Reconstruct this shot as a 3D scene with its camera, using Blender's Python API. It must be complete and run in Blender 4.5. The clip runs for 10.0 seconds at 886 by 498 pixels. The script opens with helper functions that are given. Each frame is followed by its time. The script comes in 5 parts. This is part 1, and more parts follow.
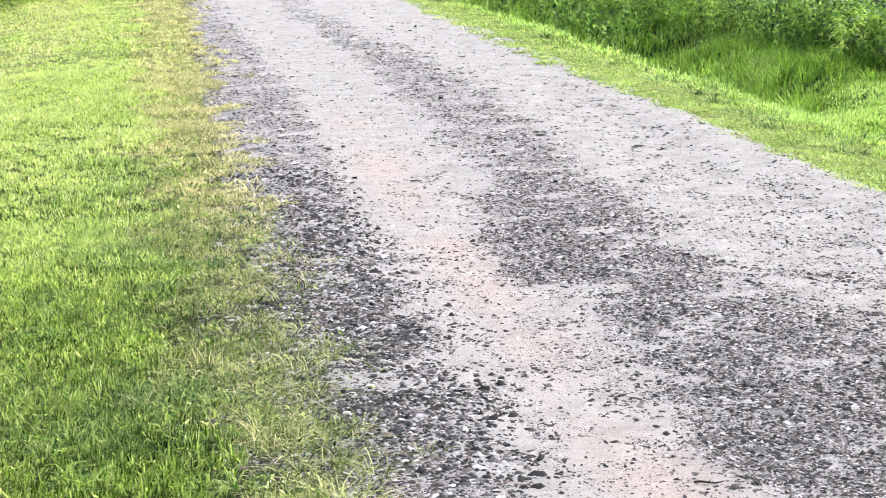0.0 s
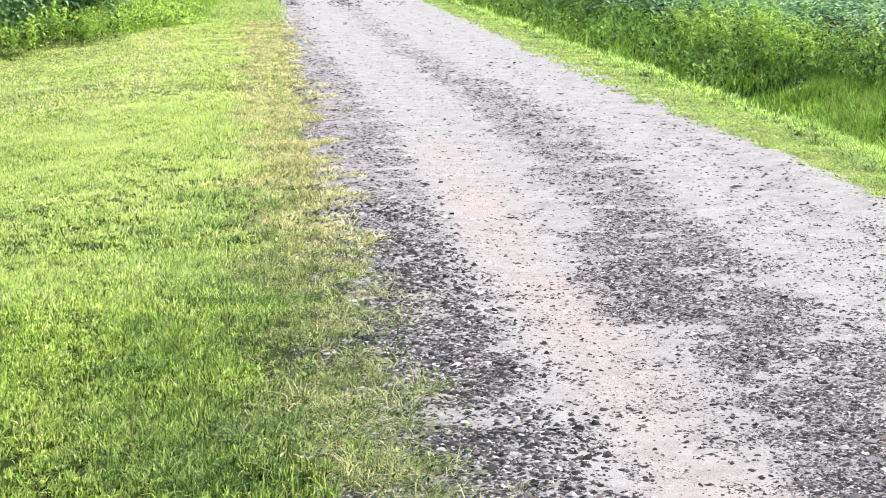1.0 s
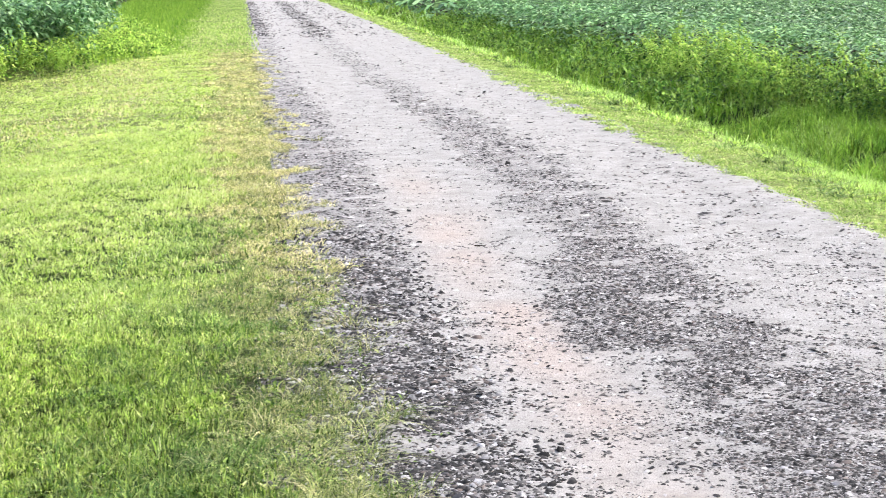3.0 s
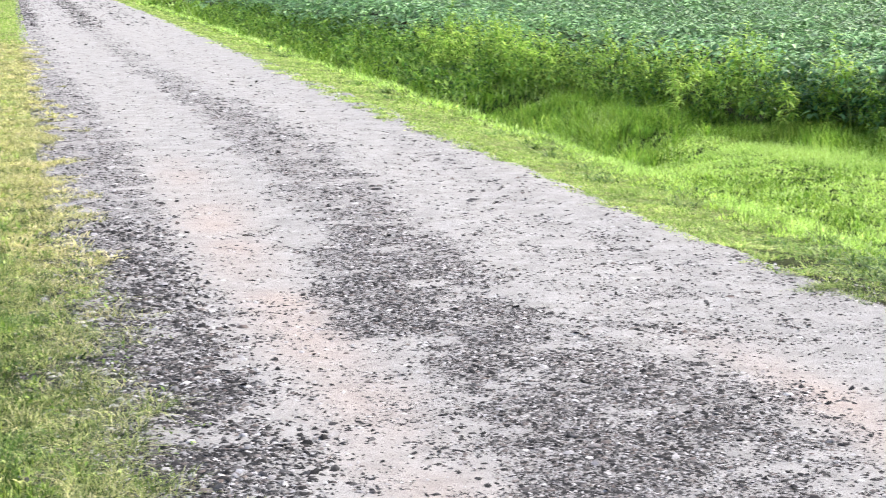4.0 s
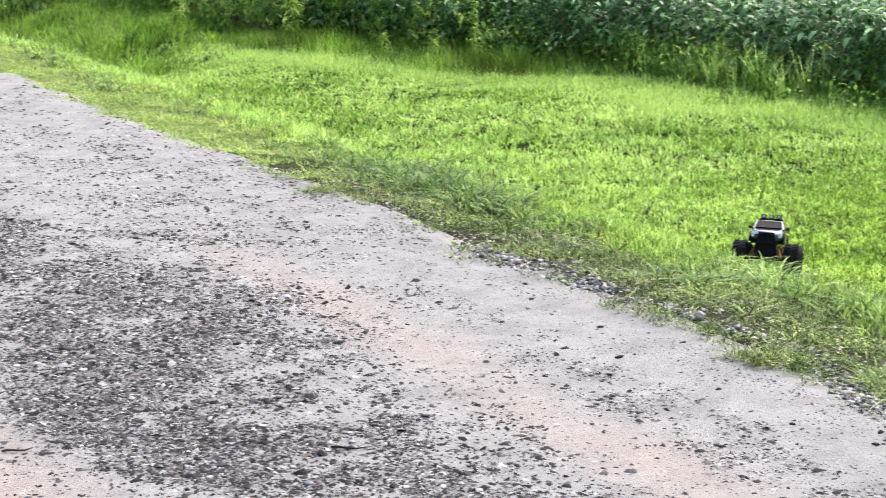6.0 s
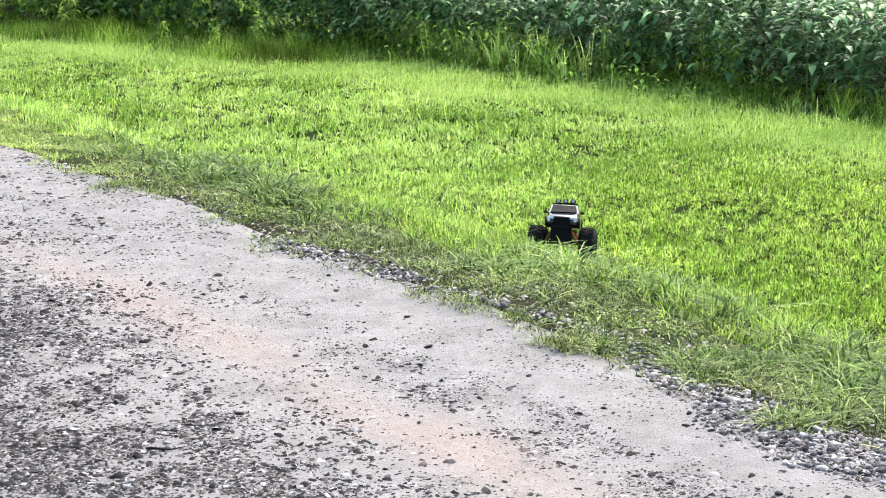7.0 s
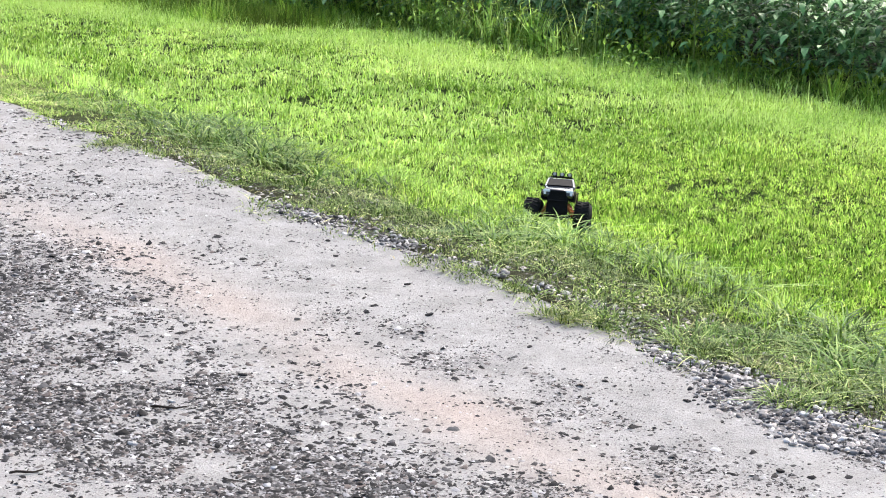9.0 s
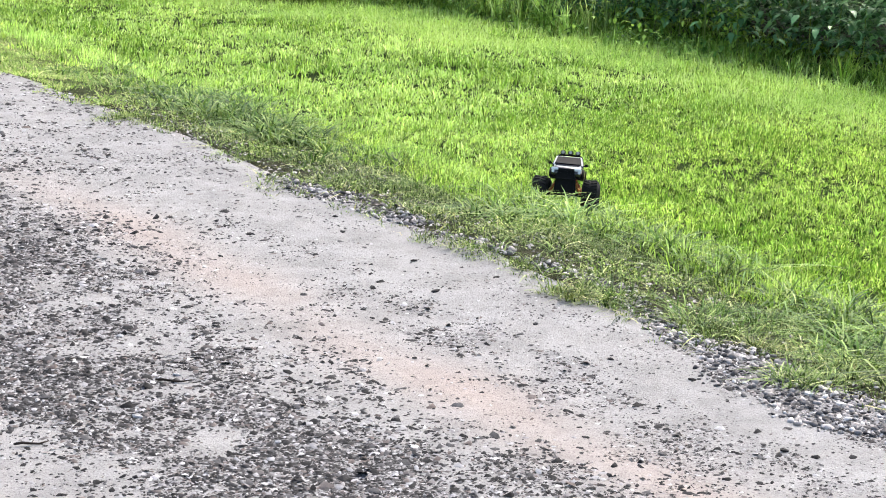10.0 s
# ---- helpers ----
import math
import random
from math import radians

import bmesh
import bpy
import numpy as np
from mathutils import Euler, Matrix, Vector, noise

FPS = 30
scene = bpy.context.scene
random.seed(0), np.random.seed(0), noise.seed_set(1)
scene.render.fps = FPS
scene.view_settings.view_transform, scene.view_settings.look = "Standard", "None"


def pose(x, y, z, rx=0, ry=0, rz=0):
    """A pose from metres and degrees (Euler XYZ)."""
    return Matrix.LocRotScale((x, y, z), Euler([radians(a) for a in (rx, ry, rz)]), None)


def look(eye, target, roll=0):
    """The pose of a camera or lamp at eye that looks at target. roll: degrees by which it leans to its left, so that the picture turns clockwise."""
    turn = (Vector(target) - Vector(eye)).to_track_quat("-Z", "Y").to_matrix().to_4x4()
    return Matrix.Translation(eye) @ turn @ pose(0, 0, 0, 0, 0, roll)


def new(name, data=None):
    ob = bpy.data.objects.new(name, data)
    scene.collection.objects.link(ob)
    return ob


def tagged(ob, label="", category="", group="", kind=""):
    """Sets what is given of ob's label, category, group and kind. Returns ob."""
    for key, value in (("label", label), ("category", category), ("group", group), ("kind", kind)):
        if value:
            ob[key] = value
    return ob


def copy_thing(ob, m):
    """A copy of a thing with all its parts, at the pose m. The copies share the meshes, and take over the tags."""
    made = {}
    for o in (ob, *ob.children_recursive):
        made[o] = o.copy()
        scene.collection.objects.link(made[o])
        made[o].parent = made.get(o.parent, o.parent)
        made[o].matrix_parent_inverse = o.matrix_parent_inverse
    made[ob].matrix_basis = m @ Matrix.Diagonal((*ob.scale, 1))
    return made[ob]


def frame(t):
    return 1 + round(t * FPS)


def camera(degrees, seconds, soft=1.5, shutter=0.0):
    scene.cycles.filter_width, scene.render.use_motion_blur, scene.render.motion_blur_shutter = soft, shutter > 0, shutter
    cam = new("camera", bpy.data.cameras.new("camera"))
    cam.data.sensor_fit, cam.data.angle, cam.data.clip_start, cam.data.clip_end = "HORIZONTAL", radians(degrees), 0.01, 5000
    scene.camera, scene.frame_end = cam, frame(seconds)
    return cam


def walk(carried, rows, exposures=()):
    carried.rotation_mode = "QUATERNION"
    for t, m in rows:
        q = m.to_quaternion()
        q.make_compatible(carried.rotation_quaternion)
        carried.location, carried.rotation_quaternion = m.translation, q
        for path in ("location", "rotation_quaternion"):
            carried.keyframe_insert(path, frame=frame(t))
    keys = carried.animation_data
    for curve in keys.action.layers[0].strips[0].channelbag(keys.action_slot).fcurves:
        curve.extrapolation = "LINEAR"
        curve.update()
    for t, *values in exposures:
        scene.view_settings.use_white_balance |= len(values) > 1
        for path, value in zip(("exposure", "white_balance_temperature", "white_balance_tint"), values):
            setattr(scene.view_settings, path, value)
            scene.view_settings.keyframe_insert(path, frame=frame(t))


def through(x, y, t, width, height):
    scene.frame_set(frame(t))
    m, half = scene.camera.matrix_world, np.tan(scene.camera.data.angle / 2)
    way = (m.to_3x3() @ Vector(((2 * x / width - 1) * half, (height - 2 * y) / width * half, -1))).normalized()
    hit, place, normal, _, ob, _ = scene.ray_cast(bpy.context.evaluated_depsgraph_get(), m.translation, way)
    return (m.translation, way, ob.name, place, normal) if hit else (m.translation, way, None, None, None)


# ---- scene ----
cam = camera(25.519, 10.0, soft=1.0, shutter=0.2)
PATH = [
    (0, look((-0.0553, -0.0049, 1.5106), (1.2894, 9.7433, -0.2683), -1.17)),
    (0.5, look((-0.0572, -0.0089, 1.5161), (1.0135, 9.7955, -0.1351), -0.827)),
    (1, look((-0.0640, -0.0098, 1.5187), (0.8070, 9.8237, -0.0761), -0.567)),
    (1.5, look((-0.0843, -0.0046, 1.5187), (0.5995, 9.8502, -0.0351), -0.264)),
    (2, look((-0.1004, 0.0126, 1.5171), (0.5583, 9.8747, -0.0011), -0.039)),
    (2.2, look((-0.0987, 0.0160, 1.5154), (0.5528, 9.8810, 0.0129), 0.047)),
    (3.3, look((-0.0080, 0.0001, 1.5011), (1.2689, 9.8139, 0.0664), -0.995)),
    (3.5, look((-0.0000, -0.0000, 1.5000), (1.4849, 9.7823, 0.0505), -0.938)),
    (4, look((0.0349, 0.0131, 1.4916), (2.1468, 9.6703, -0.0177), -0.776)),
    (4.5, look((0.0639, 0.0213, 1.4857), (2.8700, 9.4856, -0.1125), -0.699)),
    (5, look((0.1028, 0.0265, 1.4723), (3.5094, 9.2679, -0.2570), -0.697)),
    (5.5, look((0.1239, 0.0318, 1.4656), (3.9488, 9.0785, -0.4124), -0.630)),
    (6, look((0.1411, 0.0467, 1.4583), (4.5119, 8.8207, -0.5198), -0.293)),
    (6.2, look((0.1421, 0.0443, 1.4654), (4.7885, 8.6694, -0.5388), -0.327)),
    (7.3, look((0.0396, 0.1131, 1.4819), (5.4785, 8.2443, -0.5921), -0.239)),
    (7.5, look((0.0266, 0.1148, 1.4818), (5.4860, 8.2302, -0.6003), 0.045)),
    (8, look((0.0081, 0.1210, 1.4821), (5.4753, 8.2221, -0.6347), 0.626)),
    (8.5, look((-0.0077, 0.1289, 1.4782), (5.4478, 8.2270, -0.6801), 1.195)),
    (9, look((-0.0142, 0.1291, 1.4786), (5.4278, 8.2227, -0.7302), 1.613)),
    (9.5, look((-0.0134, 0.1268, 1.4762), (5.4173, 8.2150, -0.7796), 1.921)),
    (10, look((-0.0072, 0.1269, 1.4724), (5.3854, 8.2232, -0.8450), 2.116)),
]
walk(cam, PATH, ((0, 1.72), (3.5, 1.70), (4.5, 1.62), (5.5, 1.57), (6.2, 1.60), (7.5, 1.64), (10, 1.60)))

# ---------------------------------------------------------------- light
world = bpy.data.worlds.new("overcast_sky")
scene.world = world
world.use_nodes = True
wn = world.node_tree
sky = wn.nodes.new("ShaderNodeTexSky")
sky.sky_type = 'NISHITA'
sky.sun_disc = False
sky.sun_elevation = radians(48)
sky.sun_rotation = radians(60)
sky.air_density = 1.0
sky.dust_density = 4.0
wn.links.new(sky.outputs[0], wn.nodes["Background"].inputs[0])
wn.nodes["Background"].inputs[1].default_value = 0.138

sun_data = bpy.data.lights.new("sun", 'SUN')
sun_data.energy = 1.5
sun_data.angle = radians(12)
sun_data.color = (1.0, 0.95, 0.88)
sun = new("sun", sun_data)
_az, _el = radians(60), radians(48)
_to = Vector((math.sin(_az) * math.cos(_el), math.cos(_az) * math.cos(_el), math.sin(_el)))
sun.matrix_world = look(_to * 50, (0, 0, 0))

# ---------------------------------------------------------------- helpers
RNG = np.random.default_rng(7)


def smooth(a, b, x):
    u = np.clip((np.asarray(x, float) - a) / (b - a), 0, 1)
    return u * u * (3 - 2 * u)


def wave(x, y, scale, seed):
    """Smooth value noise in -1..1, for arrays."""
    x, y = np.asarray(x, float) / scale, np.asarray(y, float) / scale
    xi, yi = np.floor(x), np.floor(y)
    u, v = x - xi, y - yi
    u, v = u * u * (3 - 2 * u), v * v * (3 - 2 * v)

    def h(a, b):
        s = np.sin(a * 127.1 + b * 311.7 + seed * 74.7) * 43758.5453
        return 2 * (s - np.floor(s)) - 1
    return (h(xi, yi) * (1 - u) + h(xi + 1, yi) * u) * (1 - v) + (h(xi, yi + 1) * (1 - u) + h(xi + 1, yi + 1) * u) * v


def field_edge(y):
    """x of the near edge of the bean field."""
    return np.interp(y, [0, 5.2, 9.3, 10.8, 12.5, 13.6, 14.4, 15.2, 17, 18.6, 20.2, 22, 28, 40, 120], [11.2, 10.8, 9.5, 9.35, 9.25, 9.05, 8.75, 8.45, 8.1, 7.8, 7.6, 7.35, 6.9, 6.5, 6.3])


def terrain(x, y):
    """Height of the ground."""
    x, y = np.asarray(x, float), np.asarray(y, float)
    ditch = smooth(14.5, 19.0, y)
    crest = 4.22 + 0.07 * wave(y, 3.1, 1.7, 3)
    drop = 0.285 + 0.31 * ditch
    z = -drop * smooth(crest, crest + 0.78, x)
    z = z + ditch * 0.28 * smooth(5.5, 6.6, x)
    z = z - 0.22 * smooth(-0.9, -3.4, x) * smooth(30, 24, y) + 0.05 * smooth(-1.2, -2.4, x) * smooth(17, 21, y)
    off = 1 - smooth(0.2, 0.4, x) * smooth(3.6, 3.3, x)
    z = z + off * (0.014 * wave(x, y, 0.35, 5) + 0.02 * wave(x, y, 1.3, 6))
    z = z + (1 - off) * (0.006 * wave(x, y, 0.5, 8) - 0.012 * np.exp(-((x - 1.2) / 0.32) ** 2) - 0.012 * np.exp(-((x - 2.85) / 0.32) ** 2))
    z = z - 0.06 * smooth(3.45, 4.2, x)
    return z


def spot_at(x, y, cx, cy, rx, ry):
    """A soft round spot, 1 in its middle."""
    return np.exp(-((x - cx) / rx) ** 2 - ((y - cy) / ry) ** 2)


def lane_edge(y):
    """x of the lane's edge on the field's side."""
    return np.interp(y, [4, 9, 13, 14.5, 18, 22, 30, 50], [3.40, 3.42, 3.42, 3.33, 3.25, 3.28, 3.40, 3.5])


def pebble_line(y):
    """Middle and half width of the strip of washed-out pebbles."""
    mid = np.interp(y, [2.9, 3.4, 3.65, 3.9, 4.1, 4.4, 4.7, 5.2, 5.4, 5.8, 6.2, 6.6], [3.42, 3.41, 3.38, 3.44, 3.48, 3.56, 3.66, 3.55, 3.51, 3.54, 3.50, 3.46])
    half = np.interp(y, [2.9, 3.4, 4.0, 4.4, 4.8, 5.2, 5.5, 6.1, 6.4, 6.7], [0.15, 0.14, 0.09, 0.065, 0.03, 0.03, 0.055, 0.07, 0.05, 0.0])
    return mid, half


def gravel(x, y):
    """How much loose gravel lies on the road at a place, 0 to 1."""
    x, y = np.asarray(x, float), np.asarray(y, float)
    wob = 0.09 * wave(x, y * 0.8, 0.5, 11) + 0.06 * wave(x, y, 0.19, 12)
    xs = x + wob
    side = np.interp(y, [4, 5, 10, 12, 18, 26, 60], [0.86, 0.80, 0.80, 0.90, 0.90, 0.78, 0.7])
    left = smooth(side + 0.22, side - 0.2, xs) * (1 - 0.85 * spot_at(x, y, 0.6, 7.68, 0.12, 0.14))
    lo = np.interp(y, [3.6, 4.3, 5, 5.9, 6.9, 7.15, 7.45, 7.8, 8.6, 9.2, 10.7, 13, 16, 19, 22.7, 29, 60], [1.66, 1.5, 1.34, 1.46, 1.5, 1.52, 1.3, 1.24, 1.29, 1.43, 1.63, 1.67, 1.7, 1.74, 1.62, 1.5, 1.5])
    hi = np.interp(y, [3.6, 4.2, 4.6, 5.8, 6.4, 6.8, 7.2, 7.6, 8.1, 9, 10.3, 12.4, 15.5, 19, 22, 28, 60], [2.12, 2.3, 2.36, 2.3, 2.37, 2.25, 2.1, 2.15, 2.04, 2.12, 2.17, 2.29, 2.4, 2.36, 2.1, 1.95, 2.0])
    centre = smooth(lo - 0.18, lo + 0.16, xs) * smooth(hi + 0.34, hi - 0.2, xs)
    for cx, cy, rx, ry in ((1.43, 7.34, 0.26, 0.09), (2.02, 7.07, 0.22, 0.1), (1.93, 3.92, 0.08, 0.1), (2.1, 5.35, 0.1, 0.16), (1.95, 4.75, 0.07, 0.1)):
        centre = centre * (1 - 0.85 * spot_at(x, y, cx, cy, rx, ry))
    streak = 0.75 * np.exp(-((y - 7.46 + 0.33 * (x - 2.1)) / 0.13) ** 2) * smooth(1.6, 1.85, x) * smooth(2.8, 2.5, x)
    fan = 0.6 * smooth(2.2, 2.4, xs) * smooth(2.95, 2.55, xs) * smooth(7.0, 6.6, y) * smooth(5.6, 6.1, y)
    heap = 0.7 * spot_at(x, y, 2.95, 4.3, 0.24, 0.6) + 0.35 * spot_at(x, y, 2.9, 5.5, 0.22, 0.3)
    track = (0.34 + 0.14 * smooth(5.4, 4.6, y)) * smooth(2.15, 2.5, xs) * smooth(3.25, 2.9, xs) * (1 - 0.6 * spot_at(x, y, 2.64, 4.4, 0.14, 1.6))
    track = np.maximum(track, 0.25 * smooth(0.8, 1.0, xs) * smooth(1.6, 1.4, xs))
    far = 0.5 * smooth(2.75, 2.95, xs) * smooth(3.35, 3.1, xs) * smooth(7, 9.5, y) * smooth(20, 14, y)
    mid, half = pebble_line(y)
    rim = 0.9 * smooth(1.4, 0.9, np.abs(x - mid) / np.maximum(half, 0.01)) * (half > 0.01)
    rim = np.maximum(rim, 0.45 * smooth(-0.12, 0.02, x - lane_edge(y)) * smooth(6.3, 7.5, y))
    g = np.maximum.reduce([left, centre * 0.97, streak, fan, heap, track, far, rim, 0.2 + 0 * x])
    clean = 1 - 0.75 * smooth(3.0, 3.15, x) * smooth(7.5, 6.0, y) * (1 - smooth(0.1, 0.5, rim))
    patch = smooth(-0.85, 0.7, 0.8 * wave(x, y, 0.26, 17) + 0.8 * wave(x, y, 0.11, 18) + 0.7 * wave(x, y, 0.045, 19) + 0.9 * (g - 0.5))
    return np.clip(g * (0.12 + 0.88 * patch) * clean * (1 - 0.5 * smooth(14, 34, y)), 0, 1)


def fast_mesh(name, verts, tris=None, quads=None, attrs=None):
    """A mesh from arrays of places, triangles and quads."""
    me = bpy.data.meshes.new(name)
    parts, counts = [], []
    if tris is not None and len(tris):
        parts.append(np.asarray(tris, np.int32).ravel())
        counts.append(np.full(len(tris), 3, np.int32))
    if quads is not None and len(quads):
        parts.append(np.asarray(quads, np.int32).ravel())
        counts.append(np.full(len(quads), 4, np.int32))
    loops, counts = np.concatenate(parts), np.concatenate(counts)
    me.vertices.add(len(verts))
    me.vertices.foreach_set("co", np.asarray(verts, np.float32).ravel())
    me.loops.add(len(loops))
    me.loops.foreach_set("vertex_index", loops)
    me.polygons.add(len(counts))
    me.polygons.foreach_set("loop_start", np.concatenate([[0], np.cumsum(counts)[:-1]]).astype(np.int32))
    me.update(calc_edges=True)
    for key, values in (attrs or {}).items():
        a = me.attributes.new(key, 'FLOAT', 'POINT')
        a.data.foreach_set("value", np.asarray(values, np.float32))
    return me


def finish(name, me, material, smooth_shade=False):
    me.materials.append(material)
    if smooth_shade:
        me.polygons.foreach_set("use_smooth", np.ones(len(me.polygons), bool))
    return new(name, me)


# ---------------------------------------------------------------- materials
def material(name):
    m = bpy.data.materials.new(name)
    m.use_nodes = True
    nt = m.node_tree
    return m, nt, nt.nodes["Principled BSDF"]


def node(nt, kind, **values):
    n = nt.nodes.new(kind)
    for key, value in values.items():
        n.inputs[key].default_value = value
    return n


def ramp(nt, source, *stops):
    r = nt.nodes.new("ShaderNodeValToRGB")
    while len(r.color_ramp.elements) < len(stops):
        r.color_ramp.elements.new(0.5)
    for e, (pos, col) in zip(r.color_ramp.elements, stops):
        e.position, e.color = pos, (*col, 1)
    nt.links.new(source, r.inputs[0])
    return r.outputs[0]


def mix(nt, fac, a, b, how='MIX'):
    n = nt.nodes.new("ShaderNodeMix")
    n.data_type, n.blend_type = 'RGBA', how
    for socket, value in ((n.inputs[0], fac), (n.inputs[6], a), (n.inputs[7], b)):
        if isinstance(value, bpy.types.NodeSocket):
            nt.links.new(value, socket)
        else:
            socket.default_value = value if isinstance(value, (int, float)) else (*value, 1)
    return n.outputs[2]


def texco(nt):
    return nt.nodes.new("ShaderNodeTexCoord").outputs["Object"]


def noise_tex(nt, scale, detail=4.0, rough=0.55, co=None):
    n = node(nt, "ShaderNodeTexNoise", Scale=scale, Detail=detail, Roughness=rough)
    nt.links.new(co or texco(nt), n.inputs["Vector"])
    return n.outputs["Fac"]


def bump(nt, bsdf, height, strength, distance):
    b = node(nt, "ShaderNodeBump", Strength=strength, Distance=distance)
    nt.links.new(height, b.inputs["Height"])
    nt.links.new(b.outputs[0], bsdf.inputs["Normal"])


def attr(nt, name):
    a = nt.nodes.new("ShaderNodeAttribute")
    a.attribute_name = name
    return a.outputs["Fac"]


def ground_material():
    m, nt, b = material("soil_and_thatch")
    c = ramp(nt, noise_tex(nt, 9, 6), (0.3, (0.012, 0.022, 0.005)), (0.55, (0.03, 0.052, 0.010)), (0.75, (0.06, 0.085, 0.02)))
    c = mix(nt, attr(nt, "dry"), c, ramp(nt, noise_tex(nt, 45, 5, 0.7), (0.35, (0.022, 0.019, 0.013)), (0.55, (0.06, 0.053, 0.034)), (0.75, (0.14, 0.13, 0.095))))
    c = mix(nt, attr(nt, "bleached"), c, ramp(nt, noise_tex(nt, 14, 6, 0.65), (0.3, (0.14, 0.19, 0.05)), (0.5, (0.33, 0.39, 0.13)), (0.7, (0.45, 0.47, 0.22))))
    # field soil kept near black: shade under the bean leaves put into its colour
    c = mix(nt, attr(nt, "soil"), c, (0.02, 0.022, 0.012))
    f = noise_tex(nt, 160, 3)
    c = mix(nt, 0.5, c, ramp(nt, f, (0.35, (0.35, 0.35, 0.35)), (0.65, (1, 1, 1))), 'MULTIPLY')
    nt.links.new(c, b.inputs["Base Color"])
    b.inputs["Roughness"].default_value = 0.95
    b.inputs["Specular IOR Level"].default_value = 0.04
    bump(nt, b, f, 0.8, 0.02)
    return m


def road_material():
    m, nt, b = material("packed_dirt_and_fines")
    co = texco(nt)
    g = attr(nt, "gravel")
    pale = ramp(nt, noise_tex(nt, 5, 6, co=co), (0.3, (0.222, 0.218, 0.210)), (0.5, (0.265, 0.261, 0.252)), (0.7, (0.305, 0.301, 0.292)))
    pink = mix(nt, attr(nt, "clay"), pale, (0.325, 0.268, 0.236))
    fines = noise_tex(nt, 120, 4, 0.7, co)
    # dark flecks: tiny stones, and the shadows between stones painted into the bed
    bed = ramp(nt, fines, (0.38, (0.03, 0.028, 0.028)), (0.47, (0.13, 0.126, 0.126)), (0.56, (0.30, 0.295, 0.292)))
    spread = node(nt, "ShaderNodeMath")
    spread.operation = 'MULTIPLY_ADD'
    nt.links.new(noise_tex(nt, 38, 5, 0.65, co), spread.inputs[0])
    spread.inputs[1].default_value = 1.3
    spread.inputs[2].default_value = -0.65
    total = node(nt, "ShaderNodeMath")
    nt.links.new(g, total.inputs[0])
    nt.links.new(spread.outputs[0], total.inputs[1])
    mask = ramp(nt, total.outputs[0], (0.25, (0, 0, 0)), (0.85, (0.8, 0.8, 0.8)))
    c = mix(nt, mask, pink, bed)
    specks = ramp(nt, noise_tex(nt, 170, 3, 0.6, co), (0.33, (0.4, 0.39, 0.39)), (0.43, (1, 1, 1)))
    c = mix(nt, 0.75, c, specks, 'MULTIPLY')
    blotch = ramp(nt, noise_tex(nt, 17, 6, 0.65, co), (0.32, (0.82, 0.81, 0.82)), (0.6, (1.04, 1.03, 1.03)))
    c = mix(nt, 0.8, c, blotch, 'MULTIPLY')
    nt.links.new(c, b.inputs["Base Color"])
    b.inputs["Roughness"].default_value = 0.9
    b.inputs["Specular IOR Level"].default_value = 0.1
    bump(nt, b, fines, 0.55, 0.012)
    return m


def per_island(nt):
    return nt.nodes.new("ShaderNodeNewGeometry").outputs["Random Per Island"]


def stone_material(name="grey_crushed_stone", by_object=False, tone=None):
    m, nt, b = material(name)
    r = nt.nodes.new("ShaderNodeObjectInfo").outputs["Random"] if by_object else per_island(nt)
    c = ramp(nt, r, *tone) if tone else ramp(nt, r, (0.0, (0.0119, 0.0119, 0.0125)), (0.48, (0.031, 0.0303, 0.0315)), (0.68, (0.0958, 0.0938, 0.0958)), (0.8, (0.125, 0.102, 0.0924)), (0.88, (0.238, 0.234, 0.238)), (1.0, (0.475, 0.469, 0.469)))
    n = noise_tex(nt, 90, 4, 0.6)
    c = mix(nt, 0.5, c, ramp(nt, n, (0.3, (0.5, 0.5, 0.5)), (0.7, (1.25, 1.22, 1.2))), 'MULTIPLY')
    nt.links.new(c, b.inputs["Base Color"])
    b.inputs["Roughness"].default_value = 0.8
    b.inputs["Specular IOR Level"].default_value = 0.12
    bump(nt, b, n, 0.5, 0.004)
    return m


def leaf_material(name, stops, through=0.35, rough=0.5, grain=30.0, sheen=0.06):
    m, nt, b = material(name)
    c = ramp(nt, per_island(nt), *stops)
    tone = node(nt, "ShaderNodeMath")
    nt.links.new(attr(nt, "tone"), tone.inputs[0])
    tone.inputs[1].default_value = 1.0
    c = mix(nt, 1.0, c, tone.outputs[0], 'MULTIPLY')
    patch = ramp(nt, noise_tex(nt, 1.7, 4), (0.3, (0.72, 0.78, 0.7)), (0.7, (1.15, 1.08, 1.1)))
    c = mix(nt, 0.8, c, patch, 'MULTIPLY')
    c = mix(nt, 0.35, c, ramp(nt, noise_tex(nt, grain, 3), (0.3, (0.65, 0.65, 0.6)), (0.7, (1.2, 1.2, 1.15))), 'MULTIPLY')
    nt.links.new(c, b.inputs["Base Color"])
    b.inputs["Roughness"].default_value = rough
    b.inputs["Specular IOR Level"].default_value = sheen
    t = nt.nodes.new("ShaderNodeBsdfTranslucent")
    nt.links.new(c, t.inputs["Color"])
    s = nt.nodes.new("ShaderNodeMixShader")
    s.inputs[0].default_value = through
    nt.links.new(b.outputs[0], s.inputs[1])
    nt.links.new(t.outputs[0], s.inputs[2])
    nt.links.new(s.outputs[0], nt.nodes["Material Output"].inputs[0])
    return m


